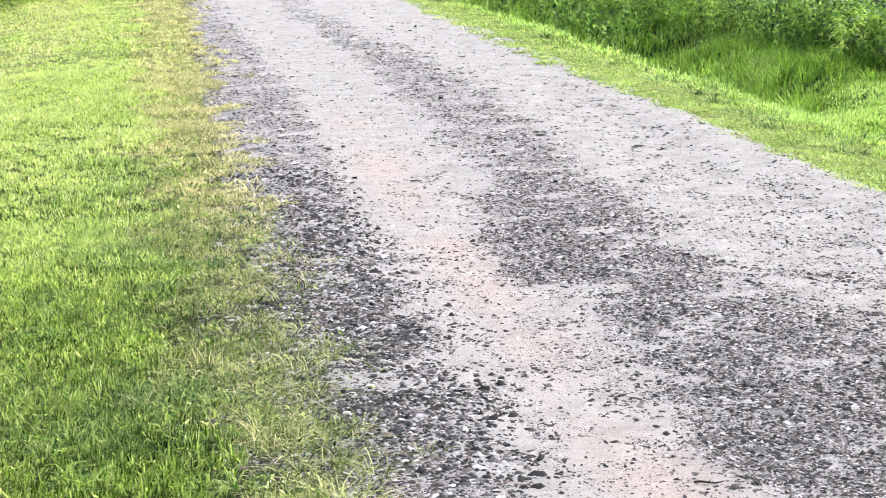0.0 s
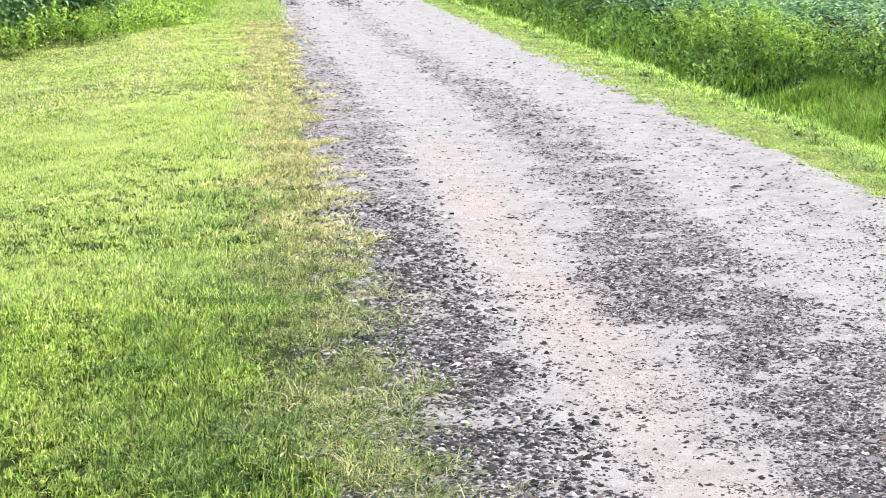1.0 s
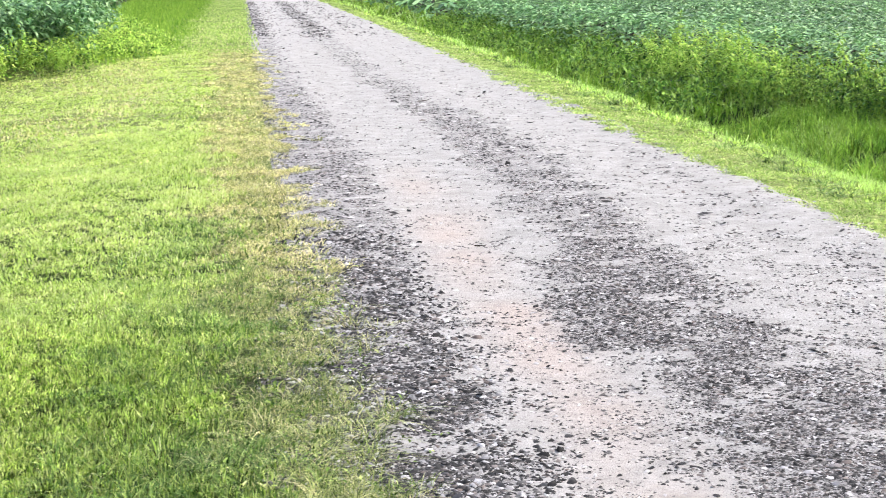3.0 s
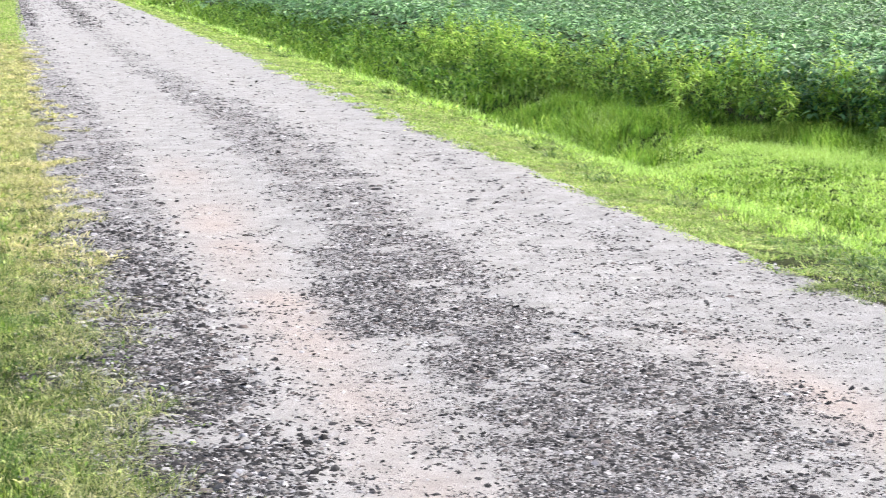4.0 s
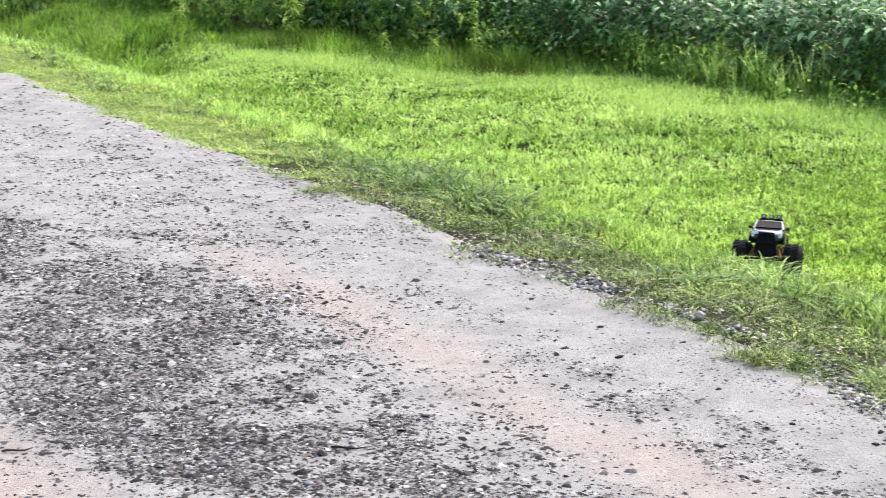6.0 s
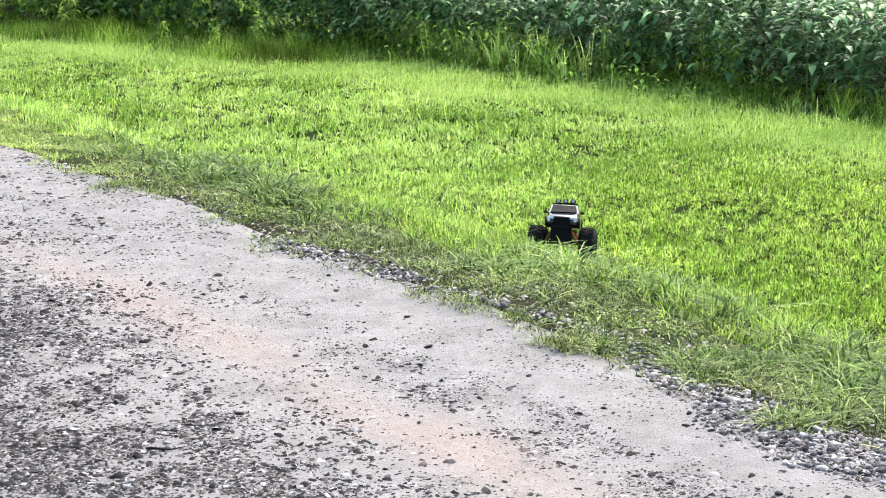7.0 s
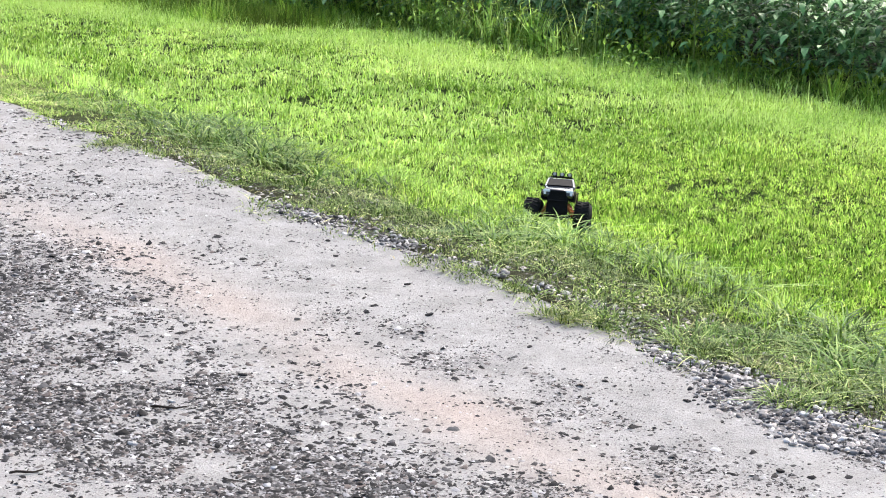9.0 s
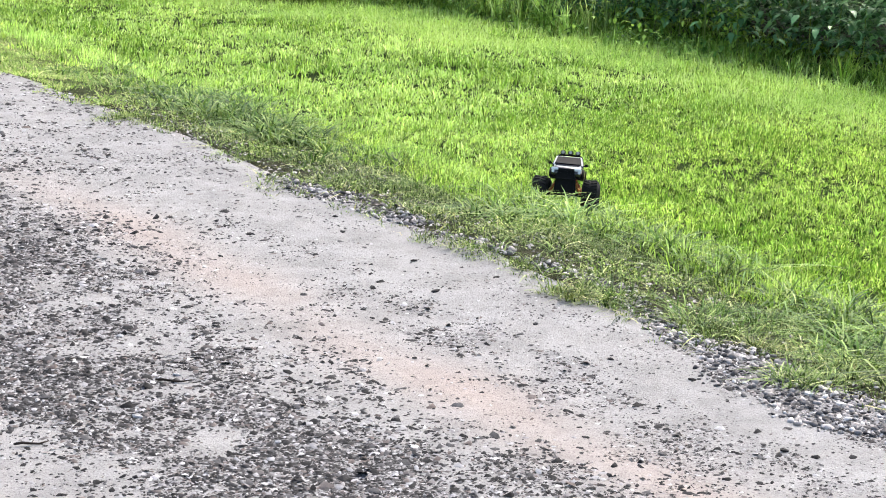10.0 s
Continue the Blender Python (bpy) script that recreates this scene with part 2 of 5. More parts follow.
M_GROUND = ground_material()
M_ROAD = road_material()
M_STONE = stone_material()
M_PEBBLE = stone_material("rounded_grey_pebble", True, ((0.0, (0.035, 0.034, 0.036)), (0.3, (0.105, 0.1, 0.098)), (0.62, (0.26, 0.25, 0.242)), (0.8, (0.40, 0.37, 0.345)), (1.0, (0.62, 0.60, 0.58))))
M_PEBBLE_MIX = stone_material("small_rounded_pebbles", False, ((0.0, (0.035, 0.034, 0.036)), (0.3, (0.105, 0.1, 0.098)), (0.62, (0.26, 0.25, 0.242)), (0.8, (0.40, 0.37, 0.345)), (1.0, (0.62, 0.60, 0.58))))
M_LAWN = leaf_material("mown_grass_blade", ((0.0, (0.03, 0.08, 0.010)), (0.3, (0.21, 0.365, 0.045)), (0.6, (0.52, 0.685, 0.13)), (1.0, (0.70, 0.76, 0.29))), 0.3)
M_COARSE = leaf_material("coarse_blue_green_grass_blade", ((0.0, (0.025, 0.062, 0.014)), (0.4, (0.10, 0.20, 0.04)), (0.8, (0.22, 0.345, 0.08)), (1.0, (0.37, 0.46, 0.16))), 0.22)
M_PALE = leaf_material("sun_bleached_grass_blade", ((0.0, (0.29, 0.38, 0.09)), (0.4, (0.53, 0.69, 0.19)), (0.8, (0.67, 0.77, 0.30)), (1.0, (0.75, 0.75, 0.43))), 0.5)
M_FEATHER = leaf_material("feathery_grass_blade", ((0.0, (0.26, 0.44, 0.08)), (0.5, (0.48, 0.70, 0.17)), (1.0, (0.64, 0.80, 0.32))), 0.5)
M_LUSH = leaf_material("lush_green_grass_blade", ((0.0, (0.03, 0.085, 0.010)), (0.25, (0.205, 0.385, 0.042)), (0.6, (0.52, 0.735, 0.12)), (1.0, (0.70, 0.83, 0.27))), 0.34)
M_VERGE = leaf_material("verge_grass_blade", ((0.0, (0.022, 0.045, 0.010)), (0.35, (0.155, 0.225, 0.05)), (0.7, (0.39, 0.44, 0.155)), (1.0, (0.58, 0.53, 0.31))), 0.2)
M_MAT = leaf_material("low_mat_grass_blade", ((0.0, (0.016, 0.04, 0.010)), (0.35, (0.13, 0.215, 0.05)), (0.75, (0.33, 0.43, 0.135)), (1.0, (0.50, 0.52, 0.25))), 0.2)
M_MATTED = leaf_material("matted_pale_grass_blade", ((0.0, (0.15, 0.26, 0.05)), (0.4, (0.38, 0.55, 0.13)), (0.8, (0.52, 0.63, 0.22)), (1.0, (0.62, 0.60, 0.32))), 0.47)
M_CREEP = leaf_material("creeping_weed_leaf", ((0.0, (0.022, 0.055, 0.010)), (0.4, (0.15, 0.26, 0.045)), (0.8, (0.36, 0.48, 0.12)), (1.0, (0.52, 0.55, 0.24))), 0.2)
M_DRY = leaf_material("straw_coloured_grass_blade", ((0.0, (0.20, 0.225, 0.07)), (0.3, (0.50, 0.515, 0.185)), (0.7, (0.69, 0.655, 0.33)), (1.0, (0.79, 0.705, 0.48))), 0.42)
M_TALL = leaf_material("tall_grass_blade", ((0.0, (0.09, 0.20, 0.023)), (0.5, (0.22, 0.40, 0.045)), (1.0, (0.39, 0.55, 0.095))), 0.32)
M_BEAN = leaf_material("soybean_leaf", ((0.0, (0.028, 0.088, 0.032)), (0.5, (0.125, 0.28, 0.10)), (0.85, (0.245, 0.43, 0.175)), (1.0, (0.38, 0.55, 0.26))), 0.22, 0.42, 60, 0.17)
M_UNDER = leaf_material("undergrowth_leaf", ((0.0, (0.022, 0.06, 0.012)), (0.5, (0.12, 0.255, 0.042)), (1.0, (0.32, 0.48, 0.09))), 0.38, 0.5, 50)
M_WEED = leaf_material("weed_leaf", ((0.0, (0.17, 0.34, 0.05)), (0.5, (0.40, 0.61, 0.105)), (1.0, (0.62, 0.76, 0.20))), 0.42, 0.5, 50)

# ---------------------------------------------------------------- ground and road


def axis(*pieces):
    out = [np.arange(a, b, s) for a, b, s in pieces]
    return np.concatenate(out)


def sheet(xs, ys):
    X, Y = np.meshgrid(xs, ys)
    n, k = len(xs), len(ys)
    i = (np.arange(k - 1)[:, None] * n + np.arange(n - 1)).ravel()
    return X.ravel(), Y.ravel(), np.stack([i, i + 1, i + n + 1, i + n], 1)


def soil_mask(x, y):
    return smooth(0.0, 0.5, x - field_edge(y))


def strip(x, y):
    """The dry strip of grass along the lane."""
    mid = -0.02 - 0.012 * np.asarray(y, float) - 0.07 * smooth(7.5, 10, y)
    return smooth(mid - 0.17, mid + 0.14, x + 0.16 * wave(x, y, 0.5, 21) + 0.08 * wave(x, y, 0.15, 28))


def dry_mask(x, y):
    side = (0.8 - 0.5 * smooth(6.5, 9.5, y)) * strip(x, y) * smooth(0.75, 0.4, x) * (0.7 + 0.5 * wave(x, y, 0.25, 23))
    patch = 0.25 * smooth(-0.6, -1.3, x) * smooth(15, 18, y) * smooth(33, 29, y) * smooth(-0.3, 0.3, wave(x, y * 0.4, 0.9, 22) + 0.7 * np.exp(-((x + 0.05 * y) / 0.35) ** 2) * smooth(19, 23, y))
    verge = 0.7 * (1 - 0.95 * smooth(7.5, 10, y)) * smooth(3.3, 3.4, x) * smooth(4.05, 3.85, x + 0.12 * wave(x, y, 0.3, 24))
    return np.clip(np.maximum.reduce([side, patch, verge]), 0, 1)


def bleached(x, y):
    """Sun-bleached thatch on the lawn's far part and on the shoulder."""
    shoulder = 0.7 * smooth(8.5, 11, y) * smooth(3.2, 3.4, x) * smooth(4.4, 4.2, x) * smooth(75, 45, y)
    return shoulder + 0.9 * smooth(9, 17, y + 1.2 * wave(x, y, 1.1, 46)) * smooth(0.5, 0.2, x) * smooth(75, 45, y) * (0.75 + 0.4 * wave(x, y, 0.6, 45)).clip(0, 1)


gx = np.concatenate([-np.geomspace(2000, 7, 22), axis((-6, -1, 0.25), (-1, 3.4, 0.16), (3.4, 5.4, 0.07), (5.4, 14, 0.25)), np.geomspace(14, 2000, 22)])
gy = np.concatenate([-np.geomspace(2000, 2, 14), axis((0, 20, 0.15), (20, 60, 0.5)), np.geomspace(60, 3000, 24)])
x, y, q = sheet(gx, gy)
on_road = smooth(0.12, 0.3, x) * smooth(3.62, 3.44, x)
z = terrain(x, y) - 0.03 * on_road
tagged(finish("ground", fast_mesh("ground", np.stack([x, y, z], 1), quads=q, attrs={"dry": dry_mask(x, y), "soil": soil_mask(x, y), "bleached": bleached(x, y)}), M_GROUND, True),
       "grassy ground with bare soil under the field", "ground", kind="structure")

rx = axis((0.1, 3.66, 0.05))
ry = np.concatenate([[-30, -10, -3], axis((-1, 2.5, 0.5), (2.5, 14, 0.06), (14, 40, 0.25), (40, 100, 0.6), (100, 200, 4.0)), [260, 400, 700, 1500]])
x, y, q = sheet(rx, ry)
clay = 0.62 * np.exp(-((x - (1.15 + 0.08 * wave(y, 0.5, 1.5, 31))) / 0.2) ** 2) * smooth(15.5, 12.5, y) + 0.72 * np.exp(-((x - 2.64) / 0.15) ** 2) * smooth(7.6, 6.2, y)
clay = np.clip(clay * (0.7 + 0.5 * wave(x, y, 0.4, 32)), 0, 1)
z = terrain(x, y) - 0.06 * smooth(0.24, 0.1, x) - 0.06 * smooth(3.5, 3.66, x)
tagged(finish("road", fast_mesh("road", np.stack([x, y, z], 1), quads=q, attrs={"gravel": gravel(x, y), "clay": clay}), M_ROAD, True),
       "pale packed dirt lane with loose grey gravel", "road", kind="structure")


# ---------------------------------------------------------------- gravel


def stone_shapes():
    """Some low stones: a rounded twelve-cornered one with jitter."""
    bm = bmesh.new()
    bmesh.ops.create_icosphere(bm, subdivisions=1, radius=1)
    v = np.array([p.co[:] for p in bm.verts])
    f = np.array([[p.index for p in face.verts] for face in bm.faces])
    bm.free()
    return v, f


def stones(name, px, py, size, flat, sink, mat, label, shape="ico"):
    n = len(px)
    if shape == "ico":
        v, f = stone_shapes()
    elif shape == "chip":
        v = np.array([[1, 0.6, -0.5], [-0.9, 0.8, -0.5], [-1, -0.8, -0.5], [0.9, -0.7, -0.5], [0.2, 0.1, 0.9]])
        f = np.array([[0, 1, 4], [1, 2, 4], [2, 3, 4], [3, 0, 4]])
    else:
        v = np.array([[1, 0.7, -0.5], [-0.8, 0.9, -0.5], [-1, -0.7, -0.5], [0.8, -0.9, -0.5], [0.5, 0.1, 0.95], [-0.5, -0.1, 0.8]])
        f = np.array([[0, 1, 4], [1, 5, 4], [1, 2, 5], [2, 3, 5], [3, 4, 5], [3, 0, 4]])
    k = len(v)
    V = v[None] * (1 + 0.36 * (RNG.random((n, k, 1)) - 0.5) * 2)
    V = V * np.stack([np.ones(n), RNG.uniform(0.45, 0.95, n), flat * RNG.uniform(0.7, 1.3, n)], 1)[:, None]
    a, tilt = RNG.uniform(0, 6.283, n), RNG.normal(0, 0.25, n)
    V[..., 2] = V[..., 2] + V[..., 0] * tilt[:, None]
    ca, sa = np.cos(a)[:, None], np.sin(a)[:, None]
    W = np.stack([V[..., 0] * ca - V[..., 1] * sa, V[..., 0] * sa + V[..., 1] * ca, V[..., 2]], -1) * size[:, None, None]
    base = terrain(px, py) + size * flat * sink
    W += np.stack([px, py, base], 1)[:, None]
    F = (f[None] + (np.arange(n) * k)[:, None, None]).reshape(-1, 3)
    return tagged(finish(name, fast_mesh(name, W.reshape(-1, 3), F), mat), label, "gravel", kind="stuff")


def scatter(x0, x1, y0, y1, per, keep):
    n = int((x1 - x0) * (y1 - y0) * per)
    px, py = RNG.uniform(x0, x1, n), RNG.uniform(y0, y1, n)
    k = RNG.random(n) < keep(px, py)
    return px[k], py[k]


def road_keep(x, y):
    return np.clip(0.8 * gravel(x, y) ** 1.1, 0, 1) * smooth(-0.08, 0.16, x + 0.1 * wave(x, y, 0.2, 40)) * smooth(3.6, 3.38, x + 0.1 * wave(x, y, 0.2, 41))


def seen(x, y):
    """The part of the place that the walk looks over, widened."""
    return (x > -0.165 * y - 0.3) & (x < 1.07 * y + 0.4)


def on_view(x, y):
    return seen(x, y) * (y > np.where(x < 1.1, 4.4, 2.9))


px, py = scatter(0.0, 3.6, 3.0, 10.5, 11000, lambda x, y: road_keep(x, y) * on_view(x, y) * (1 - 0.4 * smooth(6, 9.5, y)))
stones("gravel", px, py, (RNG.lognormal(math.log(0.0056), 0.48, len(px)) * (0.8 + 0.25 * smooth(4, 7, py) + 0.2 * smooth(6, 9.5, py))).clip(0.002, 0.016), 0.26, 0.12, M_STONE, "loose grey crushed gravel lying on the lane", "shard")
px, py = scatter(0.0, 1.0, 4.4, 9, 7000, lambda x, y: on_view(x, y) * smooth(9, 7.5, y) * gravel(x, y) * smooth(0.0, 0.2, x))
stones("gravel", px, py, RNG.lognormal(math.log(0.0068), 0.45, len(px)).clip(0.003, 0.016), 0.3, 0.15, M_STONE, "dense crushed gravel beside the grassy edge", "shard")
px, py = scatter(1.2, 2.6, 3.0, 6.5, 12500, lambda x, y: on_view(x, y) * (0.55 * smooth(6.5, 5.5, y) + 1.0 * smooth(5.2, 4.2, y)) * gravel(x, y))
stones("gravel", px, py, RNG.lognormal(math.log(0.0052), 0.45, len(px)).clip(0.002, 0.014), 0.28, 0.12, M_STONE, "dense crushed gravel on the middle of the lane", "shard")
px, py = scatter(0.3, 3.2, 3.0, 9.0, 520, lambda x, y: on_view(x, y) * road_keep(x, y) ** 0.8)
stones("gravel", px, py, RNG.lognormal(math.log(0.0105), 0.32, len(px)).clip(0.006, 0.02), 0.36, 0.22, M_STONE, "larger loose grey stones lying on the lane", "shard")
px, py = scatter(0.2, 3.6, 10.5, 42, 3000, lambda x, y: road_keep(x, y) * 0.8 * np.clip((10.5 / y) ** 1.4, 0, 1))
stones("gravel", px, py, (RNG.lognormal(math.log(0.0095), 0.42, len(px)) * (1 + (py - 10) / 60)).clip(0.005, 0.05), 0.3, 0.15, M_STONE, "loose grey gravel farther along the lane", "chip")
px, py = scatter(0.2, 3.6, 42, 85, 420, lambda x, y: road_keep(x, y) * (42 / y))
stones("gravel", px, py, RNG.lognormal(math.log(0.022), 0.3, len(px)), 0.4, 0.2, M_STONE, "grey gravel far along the lane", "shard")
px, py = scatter(0.9, 3.4, 2.9, 10.5, 11000, lambda x, y: on_view(x, y) * smooth(10.5, 5, y) * (0.33 + 0.67 * smooth(0.05, 0.35, gravel(x, y))) * (0.05 + 0.95 * smooth(-0.3, 0.6, wave(x, y, 0.15, 16) + 0.7 * wave(x, y, 0.05, 13))))
stones("gravel", px, py, (RNG.lognormal(math.log(0.0034), 0.42, len(px)) * (1 + 0.08 * (py - 4).clip(0, 6))).clip(0.0014, 0.009), 0.34, 0.16, M_STONE, "fine dark stone chips on the pale track", "chip")

# ---------------------------------------------------------------- grass


def clumps(x0, x1, y0, y1, per, each, radius, keep):
    """Blade places gathered in small clumps, with the way each blade leans out its clump's vigour and its clump's tone."""
    cx, cy = scatter(x0, x1, y0, y1, per, keep)
    n = len(cx) * each
    a = RNG.uniform(0, 6.283, n)
    r = radius * np.sqrt(RNG.random(n))
    vigour = np.repeat(RNG.uniform(0.7, 1.3, len(cx)), each)
    return np.repeat(cx, each) + r * np.cos(a), np.repeat(cy, each) + r * np.sin(a), a + RNG.normal(0, 0.8, n), vigour * (1.1 - 0.35 * r / radius), np.repeat(RNG.normal(-0.03, 0.36, len(cx)).clip(-0.75, 0.5), each)


def blades(name, px, py, height, width, mat, label, category="grass", lean=0.5, sinkage=0.005, base=None, out_way=None, belly=0.55, tone=None):
    """Tapered, bent blades of grass, each with its own turn, lean and bend."""
    n = len(px)
    a, w = RNG.uniform(0, 6.283, n), width * RNG.uniform(0.6, 1.3, n)
    d = RNG.uniform(0, 6.283, n) if out_way is None else out_way
    h = height * RNG.uniform(0.55, 1.25, n)
    out = h * np.abs(RNG.normal(0, lean, n))
    side = np.stack([np.cos(a), np.sin(a), 0 * a], 1) * (w / 2)[:, None]
    way = np.stack([np.cos(d), np.sin(d), 0 * d], 1)
    b = np.stack([px, py, (terrain(px, py) if base is None else base) - sinkage], 1)
    mid = b + way * (out * 0.35)[:, None] + np.array([0, 0, 1]) * (h * 0.62)[:, None]
    tip = b + way * out[:, None] + np.array([0, 0, 1]) * (h * np.clip(1 - 0.35 * (out / h) ** 2, 0.4, 1))[:, None]
    low = b + (mid - b) * belly
    V = np.stack([b, low + side, tip, low - side], 1).reshape(-1, 3)
    i = np.arange(n)[:, None] * 4
    me = fast_mesh(name, V, np.concatenate([np.concatenate([i, i + 1, i + 3], 1), np.concatenate([i + 1, i + 2, i + 3], 1)]), attrs=None if tone is None else {"tone": np.repeat(tone, 4)})
    return tagged(finish(name, me, mat), label, category, kind="stuff")


def tufts(name, cx, cy, each, radius, length, width, mat, label, lean=0.9, droop=0.55, category="grass"):
    """Tufts of thin arching blades that spread from their middles."""
    n = len(cx) * each
    a = RNG.uniform(0, 6.283, n)
    r = np.repeat(radius * RNG.uniform(0.6, 1.4, len(cx)), each) * np.sqrt(RNG.random(n))
    px, py = np.repeat(cx, each) + r * np.cos(a), np.repeat(cy, each) + r * np.sin(a)
    size = np.repeat(length * RNG.uniform(0.65, 1.35, len(cx)), each) * RNG.uniform(0.5, 1.2, n)
    d = a + RNG.normal(0, 0.7, n)
    way = np.stack([np.cos(d), np.sin(d), 0 * d], 1)
    side = np.stack([-np.sin(d), np.cos(d), 0 * d], 1) * (width * RNG.uniform(0.6, 1.3, n) / 2)[:, None]
    out = lean * np.abs(RNG.normal(0.8, 0.4, n)).clip(0.45, 2.0)
    base = np.stack([px, py, terrain(px, py) - 0.004], 1)
    rows = []
    for s, w in ((0, 1), (0.4, 1), (0.75, 0.75), (1.0, 0)):
        mid = base + way * (size * out * s ** 1.5)[:, None]
        mid[:, 2] += size * (s - droop * np.minimum(out, 1.3) * s * s)
        rows += [mid - side * w, mid + side * w] if w else [mid]
    rows = [np.stack([p[:, 0], p[:, 1], np.maximum(p[:, 2], base[:, 2] + 0.004 * (k > 1))], 1) for k, p in enumerate(rows)]
    V = np.stack(rows, 1).reshape(-1, 3)
    i = np.arange(n)[:, None] * 7
    quads = np.concatenate([np.concatenate([i, i + 1, i + 3, i + 2], 1), np.concatenate([i + 2, i + 3, i + 5, i + 4], 1)])
    tone = np.repeat(RNG.normal(-0.06, 0.26, len(cx)).clip(-0.6, 0.4), each) + RNG.normal(0, 0.1, n)
    me = fast_mesh(name, V, np.concatenate([i + 4, i + 5, i + 6], 1), quads, attrs={"tone": np.repeat(tone, 7)})
    return tagged(finish(name, me, mat), label, category, kind="stuff")


def pressed(x, y):
    """1 where grass stands free, less where the parked toy truck presses it down."""
    return 1 - 0.45 * np.exp(-(((x - 4.8) / 0.24) ** 2 + ((y - 6.47) / 0.2) ** 2) ** 2)


def left_lawn(x, y):
    edge = 0.30 + 0.12 * wave(x, y, 0.3, 51) + 0.05 * wave(x, y, 0.1, 52)
    return smooth(edge + 0.1, edge - 0.12, x)


def hedge_front(x):
    return np.interp(x, [-8, -3.9, -3.7, -3.4, -2.85, -2.15, -2.0, -1.5, -1.0, -0.9], [23.5, 23.8, 24.3, 26, 27.6, 27.8, 30, 32.4, 35, 60])


def hedge(x, y):
    """Where tall weeds stand on the lawn's far side."""
    return smooth(0, 0.6, y - hedge_front(x))


def thin(y, from_y, power):
    return np.clip((from_y / np.maximum(y, from_y)) ** power, 0, 1)


def left_keep(x, y):
    return seen(x, y) * left_lawn(x, y) * (1 - 0.94 * strip(x, y)) * (1 - hedge(x, y - 0.9)) * (1 - 0.7 * dry_mask(x, y)) * (0.35 + 0.65 * smooth(-0.9, 0.1, wave(x, y, 0.12, 53) + 0.6 * wave(x, y, 0.05, 57)))


for y0, y1, per, each, h, w in ((3.8, 9.5, 2300, 10, 0.036, 0.0046), (9.5, 18, 750, 8, 0.038, 0.0075), (18, 36, 230, 6, 0.036, 0.014)):
    px, py, d, vigour, tone = clumps(-0.18 * y1 - 0.6, 0.1, y0, y1, per, each, 0.016 * (y0 / 4) ** 0.5, left_keep)
    tall = vigour * (1 + 0.3 * smooth(-0.9, -0.3, px) + 0.25 * wave(px, py, 0.4, 54))
    pale = RNG.random(len(px)) < smooth(5.8, 12, py + 1.8 * wave(px, py, 1.2, 50)) * (0.6 + 0.4 * smooth(-0.3, 0.4, wave(px, py, 0.5, 36)))
    dim = ~pale & (RNG.random(len(px)) < 0.66 * smooth(-0.85, -0.4, px + 0.2 * wave(px, py, 0.5, 35)) * smooth(-0.7, 0.2, wave(px, py, 0.45, 58)) * smooth(18, 9, py))
    for which, mat, words in ((~pale & ~dim, M_LAWN, "bright green mown lawn grass beside the lane"), (pale, M_PALE, "sun-bleached mown lawn grass beside the lane"), (dim, M_COARSE, "longer dark green grass near the gravel edge")):
        if which.any():
            blades("lawn_grass", px[which], py[which], (h * tall)[which], w, mat, words, lean=0.9, out_way=d[which], belly=0.85, tone=(tone * (1 - 0.75 * smooth(7.5, 14, py)) - 0.22 * smooth(8, 5.8, py) * smooth(-1.3, -0.6, px))[which])
    thin_out = 5.5 / y0
    px, py = scatter(-0.7, 0.62, y0, y1, 150 * thin_out ** 0.7, lambda x, y: smooth(0.62, 0.12, x + 0.12 * wave(x, y, 0.4, 51)) * strip(x, y) * smooth(-0.5, 0.3, wave(x, y, 0.22, 55)))
    tufts("verge_tufts", px, py, 22, 0.045, 0.055, 0.0032 / thin_out ** 0.9, M_VERGE if y0 < 9 else M_DRY, "wispy yellowing grass tufts along the gravel edge", lean=1.5)
    px, py, d, vigour, tone = clumps(-0.75, 0.42, y0, y1, per * (0.8 if y0 < 9 else 1.5), each, 0.022 * (y0 / 4) ** 0.5, lambda x, y: left_lawn(x, y) * strip(x, y) * (1 - 0.7 * smooth(-0.02, 0.12, x) * smooth(9.5, 7, y) * smooth(0.2, -0.2, wave(x, y, 0.2, 7))) * (0.25 + 0.75 * smooth(-0.5, 0.3, wave(x, y, 0.17, 49))))
    olive = RNG.random(len(px)) < 0.12 + 0.76 * smooth(9.5, 7, py + 0.8 * wave(px, py, 0.4, 32))
    for which, mat, words in ((~olive, M_DRY, "thin straw-coloured grass along the gravel edge"), (olive & (tone < -0.22), M_COARSE, "dark olive grass along the gravel edge"), (olive & (tone >= -0.22), M_VERGE, "yellowing olive grass along the gravel edge")):
        blades("verge_grass", px[which], py[which], (h * vigour)[which], w * 0.6, mat, words, lean=1.4, out_way=d[which], belly=0.8, tone=tone[which])
    px, py = scatter(-0.45, 0.55, y0, y1, 70 * thin_out, lambda x, y: smooth(10, 8, y) * smooth(0.55, 0.15, x + 0.15 * wave(x, y, 0.3, 24)) * strip(x, y) * smooth(-0.5, 0.2, wave(x, y, 0.3, 20)))
    if len(px):
        tufts("verge_tufts", px, py, 36, 0.05, 0.085, 0.0022, M_VERGE, "long thin yellowing tufts along the gravel edge", lean=1.6, droop=0.6)
    px, py = scatter(-0.75, 0.3, y0, y1, 70 * thin_out, lambda x, y: (1 - 0.96 * smooth(9, 14, y)) * smooth(0.25, -0.1, x) * smooth(-0.8, -0.45, x) * smooth(-0.5, 0.3, wave(x, y, 0.3, 59)))
